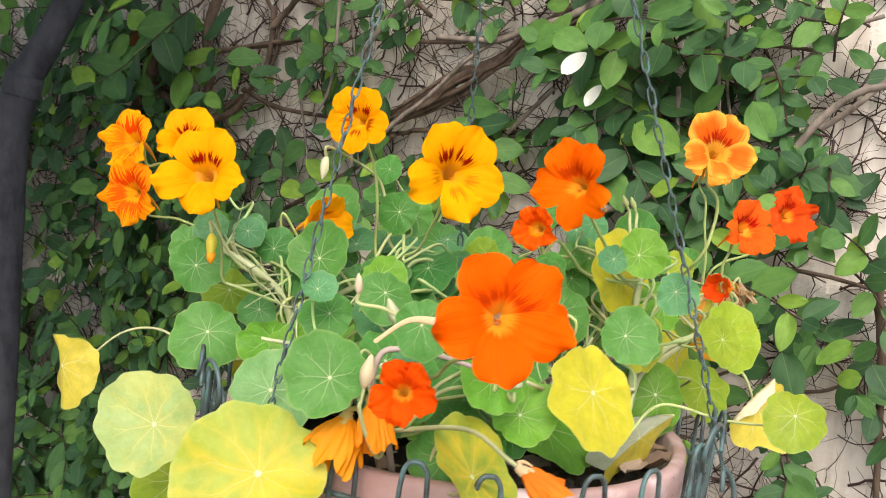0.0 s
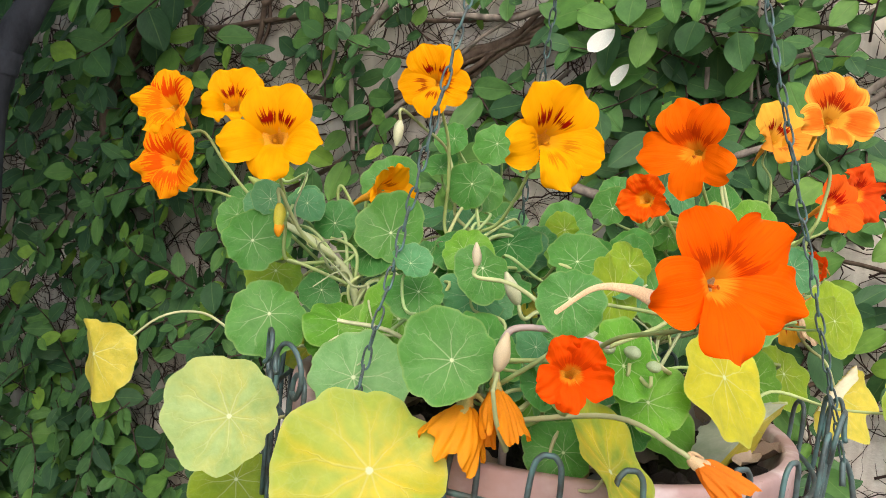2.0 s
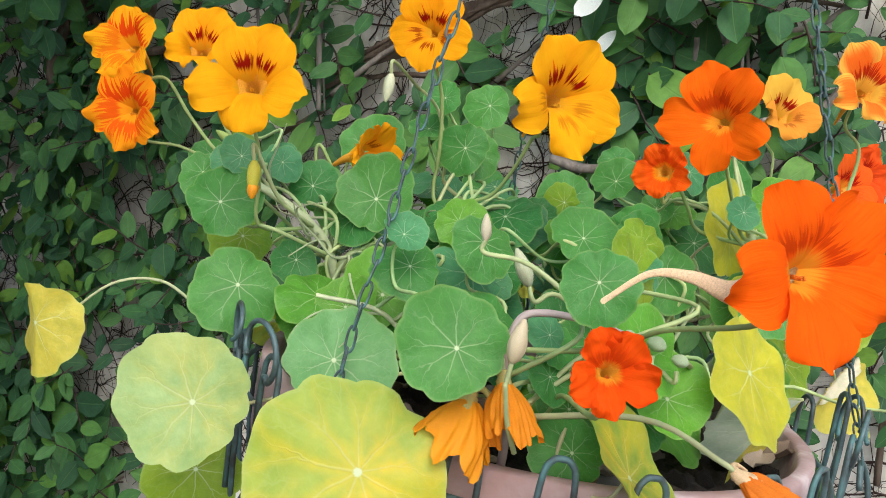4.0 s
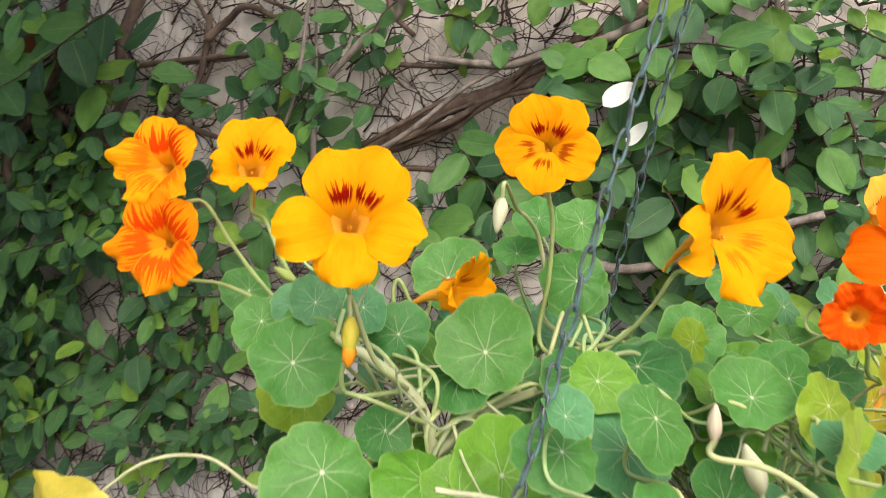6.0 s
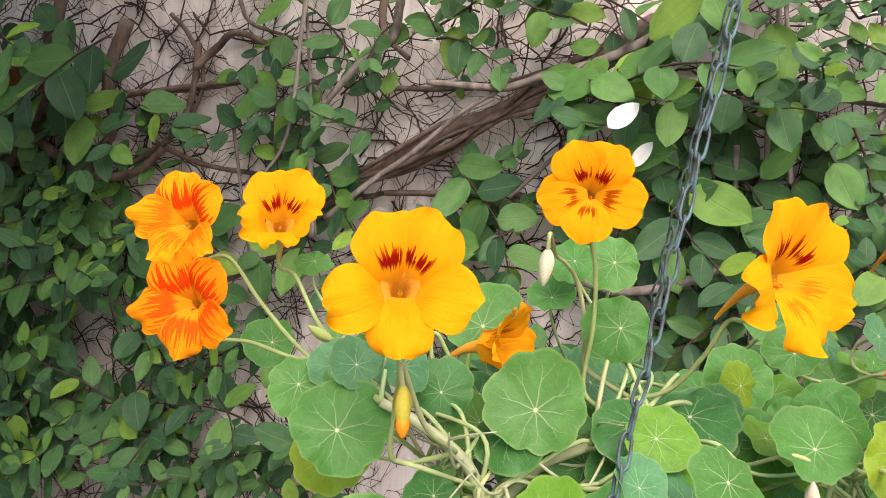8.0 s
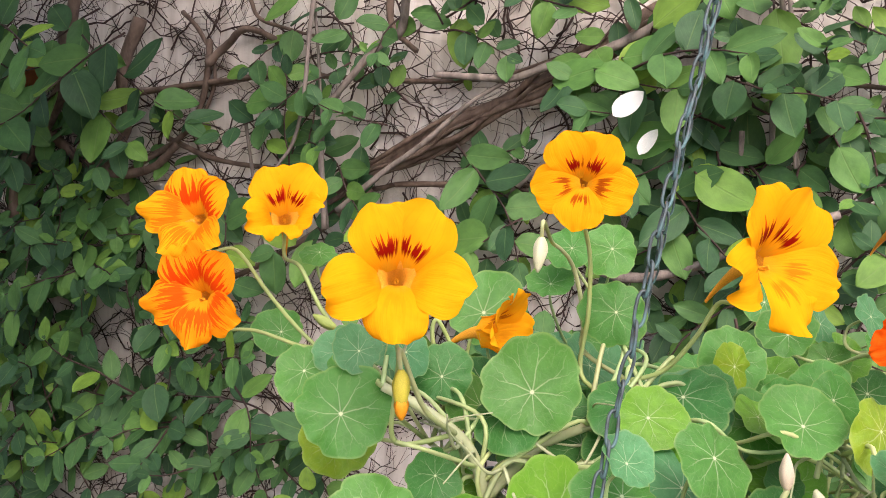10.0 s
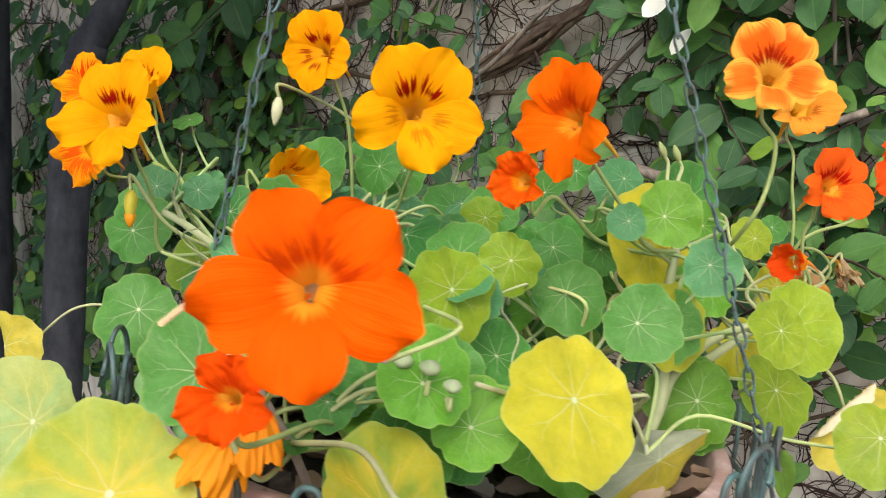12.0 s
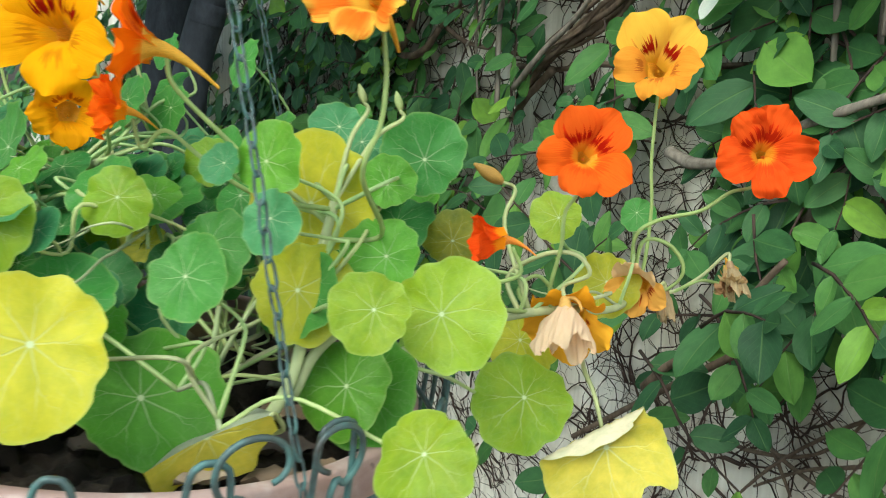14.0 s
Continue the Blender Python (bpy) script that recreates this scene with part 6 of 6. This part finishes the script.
leaf((0.127, 0.575, 1.348), (-0.13, -0.90, 0.42), 0.0190, "green")
leaf((0.143, 0.532, 1.388), (-0.02, -0.95, 0.30), 0.0130, "blue")
leaf((0.036, 0.491, 1.380), (0.66, -0.71, 0.24), 0.0215, "lime")
leaf((0.081, 0.569, 1.362), (0.11, -0.92, 0.38), 0.0185, "green")
leaf((0.113, 0.520, 1.363), (0.05, -0.89, 0.44), 0.0175, "green")
leaf((0.032, 0.448, 1.354), (0.47, -0.75, 0.47), 0.0195, "grass")
leaf((0.124, 0.553, 1.405), (0.03, -0.97, 0.25), 0.0155, "grass")
leaf((0.108, 0.547, 1.403), (0.05, -0.90, 0.42), 0.0091, "blue")
leaf((0.073, 0.599, 1.379), (0.11, -0.89, 0.45), 0.0145, "green")
leaf((0.149, 0.579, 1.309), (-0.03, -0.90, 0.43), 0.0229, "grass")
leaf((0.034, 0.459, 1.318), (0.22, -0.67, 0.71), 0.0091, "green")
leaf((0.046, 0.476, 1.317), (0.20, -0.75, 0.63), 0.0126, "deep")
leaf((0.044, 0.584, 1.344), (0.17, -0.84, 0.52), 0.0113, "deep")
leaf((0.044, 0.542, 1.337), (0.18, -0.81, 0.55), 0.0113, "blue")
leaf((-0.009, 0.444, 1.362), (0.37, -0.75, 0.55), 0.0090, "blue")
leaf((-0.003, 0.455, 1.354), (0.34, -0.75, 0.56), 0.0097, "green")
leaf((-0.005, 0.450, 1.343), (0.35, -0.73, 0.59), 0.0104, "green")
leaf((-0.018, 0.448, 1.327), (0.37, -0.70, 0.62), 0.0068, "green")
leaf((0.088, 0.471, 1.344), (0.58, -0.66, 0.48), 0.0299, "yellow")
leaf((0.073, 0.536, 1.299), (0.50, -0.46, 0.73), 0.0325, "grass")
leaf((0.179, 0.549, 1.356), (0.46, -0.78, 0.42), 0.0159, "lime")
leaf((0.191, 0.581, 1.349), (0.33, -0.85, 0.41), 0.0232, "lime")
leaf((0.153, 0.600, 1.363), (0.44, -0.76, 0.48), 0.0173, "grass")
leaf((0.144, 0.646, 1.400), (0.45, -0.85, 0.27), 0.0202, "green")
leaf((0.148, 0.606, 1.393), (0.48, -0.82, 0.33), 0.0120, "grass")
leaf((0.108, 0.627, 1.413), (0.49, -0.76, 0.43), 0.0132, "blue")
leaf((0.101, 0.658, 1.403), (0.44, -0.73, 0.52), 0.0135, "blue")
leaf((0.121, 0.588, 1.383), (0.63, -0.74, 0.25), 0.0275, "yellow")
leaf((0.129, 0.569, 1.350), (0.55, -0.76, 0.36), 0.0218, "yellow")
leaf((0.145, 0.593, 1.305), (0.46, -0.74, 0.49), 0.0257, "grass")
leaf((0.218, 0.522, 1.319), (-0.06, -0.81, 0.59), 0.0191, "lime")
leaf((0.202, 0.652, 1.293), (0.43, -0.71, 0.56), 0.0241, "lime")
leaf((0.146, 0.677, 1.356), (0.38, -0.80, 0.46), 0.0160, "olive")
leaf((0.192, 0.704, 1.371), (0.30, -0.85, 0.42), 0.0135, "lime")
leaf((0.214, 0.769, 1.368), (0.25, -0.88, 0.40), 0.0100, "green")
leaf((-0.009, 0.601, 1.348), (0.58, -0.60, 0.55), 0.0189, "lime")
leaf((0.012, 0.601, 1.346), (0.56, -0.60, 0.56), 0.0112, "straw")
leaf((0.076, 0.579, 1.359), (0.55, -0.63, 0.55), 0.0140, "blue")
leaf((0.213, 0.729, 1.336), (0.24, -0.88, 0.41), 0.0180, "yellow")
leaf((0.183, 0.688, 1.308), (0.33, -0.86, 0.39), 0.0189, "yellow")
leaf((-0.151, 0.623, 1.396), (-0.10, -0.83, 0.55), 0.0122, "blue")
leaf((-0.126, 0.630, 1.398), (-0.15, -0.77, 0.62), 0.0121, "blue")
leaf((-0.177, 0.736, 1.380), (-0.03, -0.89, 0.46), 0.0142, "green")
leaf((-0.168, 0.622, 1.387), (-0.22, -0.80, 0.56), 0.0140, "green")
leaf((-0.160, 0.681, 1.432), (-0.07, -0.46, 0.88), 0.0096, "green")
leaf((-0.077, 0.673, 1.404), (-0.25, -0.87, 0.43), 0.0205, "green")
leaf((-0.003, 0.693, 1.436), (-0.38, -0.85, 0.36), 0.0153, "green")
leaf((-0.025, 0.625, 1.414), (-0.39, -0.85, 0.34), 0.0156, "green")
leaf((-0.035, 0.665, 1.439), (-0.34, -0.83, 0.44), 0.0115, "green")
leaf((-0.042, 0.675, 1.419), (-0.25, -0.54, 0.80), 0.0125, "green")
leaf((0.054, 0.614, 1.374), (-0.51, -0.68, 0.53), 0.0118, "green")
leaf((0.075, 0.613, 1.378), (-0.55, -0.69, 0.48), 0.0152, "green")
leaf((0.041, 0.630, 1.358), (-0.46, -0.66, 0.59), 0.0085, "deep")
leaf((0.065, 0.601, 1.363), (-0.54, -0.67, 0.51), 0.0115, "grass")
leaf((0.066, 0.630, 1.403), (-0.48, -0.60, 0.64), 0.0148, "green")
leaf((0.035, 0.622, 1.389), (0.34, -0.88, 0.33), 0.0129, "lime")
leaf((-0.036, 0.614, 1.358), (-0.34, -0.71, 0.61), 0.0111, "green")
leaf((-0.067, 0.568, 1.340), (-0.02, -0.90, 0.44), 0.0213, "grass")
leaf((-0.121, 0.619, 1.306), (0.07, -0.90, 0.44), 0.0181, "turning")
leaf((0.097, 0.642, 1.388), (-0.54, -0.66, 0.52), 0.0111, "green")
leaf((0.082, 0.682, 1.410), (-0.35, -0.79, 0.49), 0.0119, "green")
leaf((-0.050, 0.615, 1.368), (-0.06, -0.82, 0.57), 0.0141, "deep")
leaf((-0.031, 0.592, 1.361), (-0.09, -0.80, 0.59), 0.0171, "deep")
leaf((0.007, 0.611, 1.374), (-0.15, -0.86, 0.49), 0.0159, "green")
leaf((0.039, 0.628, 1.390), (-0.20, -0.86, 0.46), 0.0172, "green")
leaf((0.056, 0.622, 1.373), (-0.22, -0.84, 0.49), 0.0144, "green")
leaf((0.056, 0.541, 1.383), (0.35, -0.89, 0.28), 0.0155, "lime")
leaf((-0.015, 0.548, 1.355), (-0.12, -0.83, 0.54), 0.0095, "blue")
leaf((0.017, 0.611, 1.382), (-0.16, -0.76, 0.62), 0.0105, "deep")
leaf((-0.252, 0.614, 1.297), (-0.57, -0.82, 0.06), 0.0266, "straw", "folded", roll=10, stem=[(-0.092, 0.622, 1.311), (-0.130, 0.609, 1.309), (-0.163, 0.616, 1.312), (-0.188, 0.625, 1.323), (-0.216, 0.628, 1.318)])
creased_leaf((0.105, 0.506, 1.285), (0.148, 0.529, 1.313), (0.000, 0.011, -0.021), (-0.013, 0.031, -0.006))
withered_leaf((0.244, 0.652, 1.279), (0.34, -0.88, 0.33), 0.0278, "straw", "cream", 33, [(0.223, 0.670, 1.310), (0.234, 0.658, 1.300)])

stem([(-0.022, 0.600, 1.350), (-0.017, 0.600, 1.380), (-0.006, 0.600, 1.387), (0.001, 0.600, 1.383), (-0.007, 0.600, 1.368)], 0.0013, 0.0008, (0.42, 0.54, 0.24, 0))
stem([(-0.093, 0.585, 1.341), (-0.088, 0.585, 1.352), (-0.082, 0.585, 1.358), (-0.073, 0.585, 1.355), (-0.064, 0.585, 1.345)], 0.0013, 0.0008, (0.50, 0.58, 0.30, 0))
stem([(0.042, 0.56, 1.357), (0.044, 0.56, 1.367), (0.049, 0.56, 1.371), (0.053, 0.56, 1.368), (0.054, 0.56, 1.357)], 0.0013, 0.0008, (0.50, 0.58, 0.30, 0))
stem([(-0.067, 0.58, 1.352), (-0.056, 0.58, 1.357), (-0.044, 0.58, 1.359)], 0.0013, 0.0008, (0.50, 0.58, 0.30, 0))
loose_stalks(60, 5)

# small leaves deep inside the clump
_rng = random.Random(77)
for i in range(150):
    a, r = _rng.uniform(0, 6.28), 0.135 * math.sqrt(_rng.random())
    place = (POT.x + r * math.cos(a), POT.y + 0.03 + r * math.sin(a), _rng.uniform(1.31, 1.385))
    if place[0] > 0.055 and place[1] < 0.64:
        continue
    leaf(place, (_rng.uniform(-0.5, 0.5), _rng.uniform(-1.0, -0.3), _rng.uniform(0.4, 1.2)), _rng.uniform(0.010, 0.021), _rng.choice(("green", "deep", "blue", "green", "grass")))
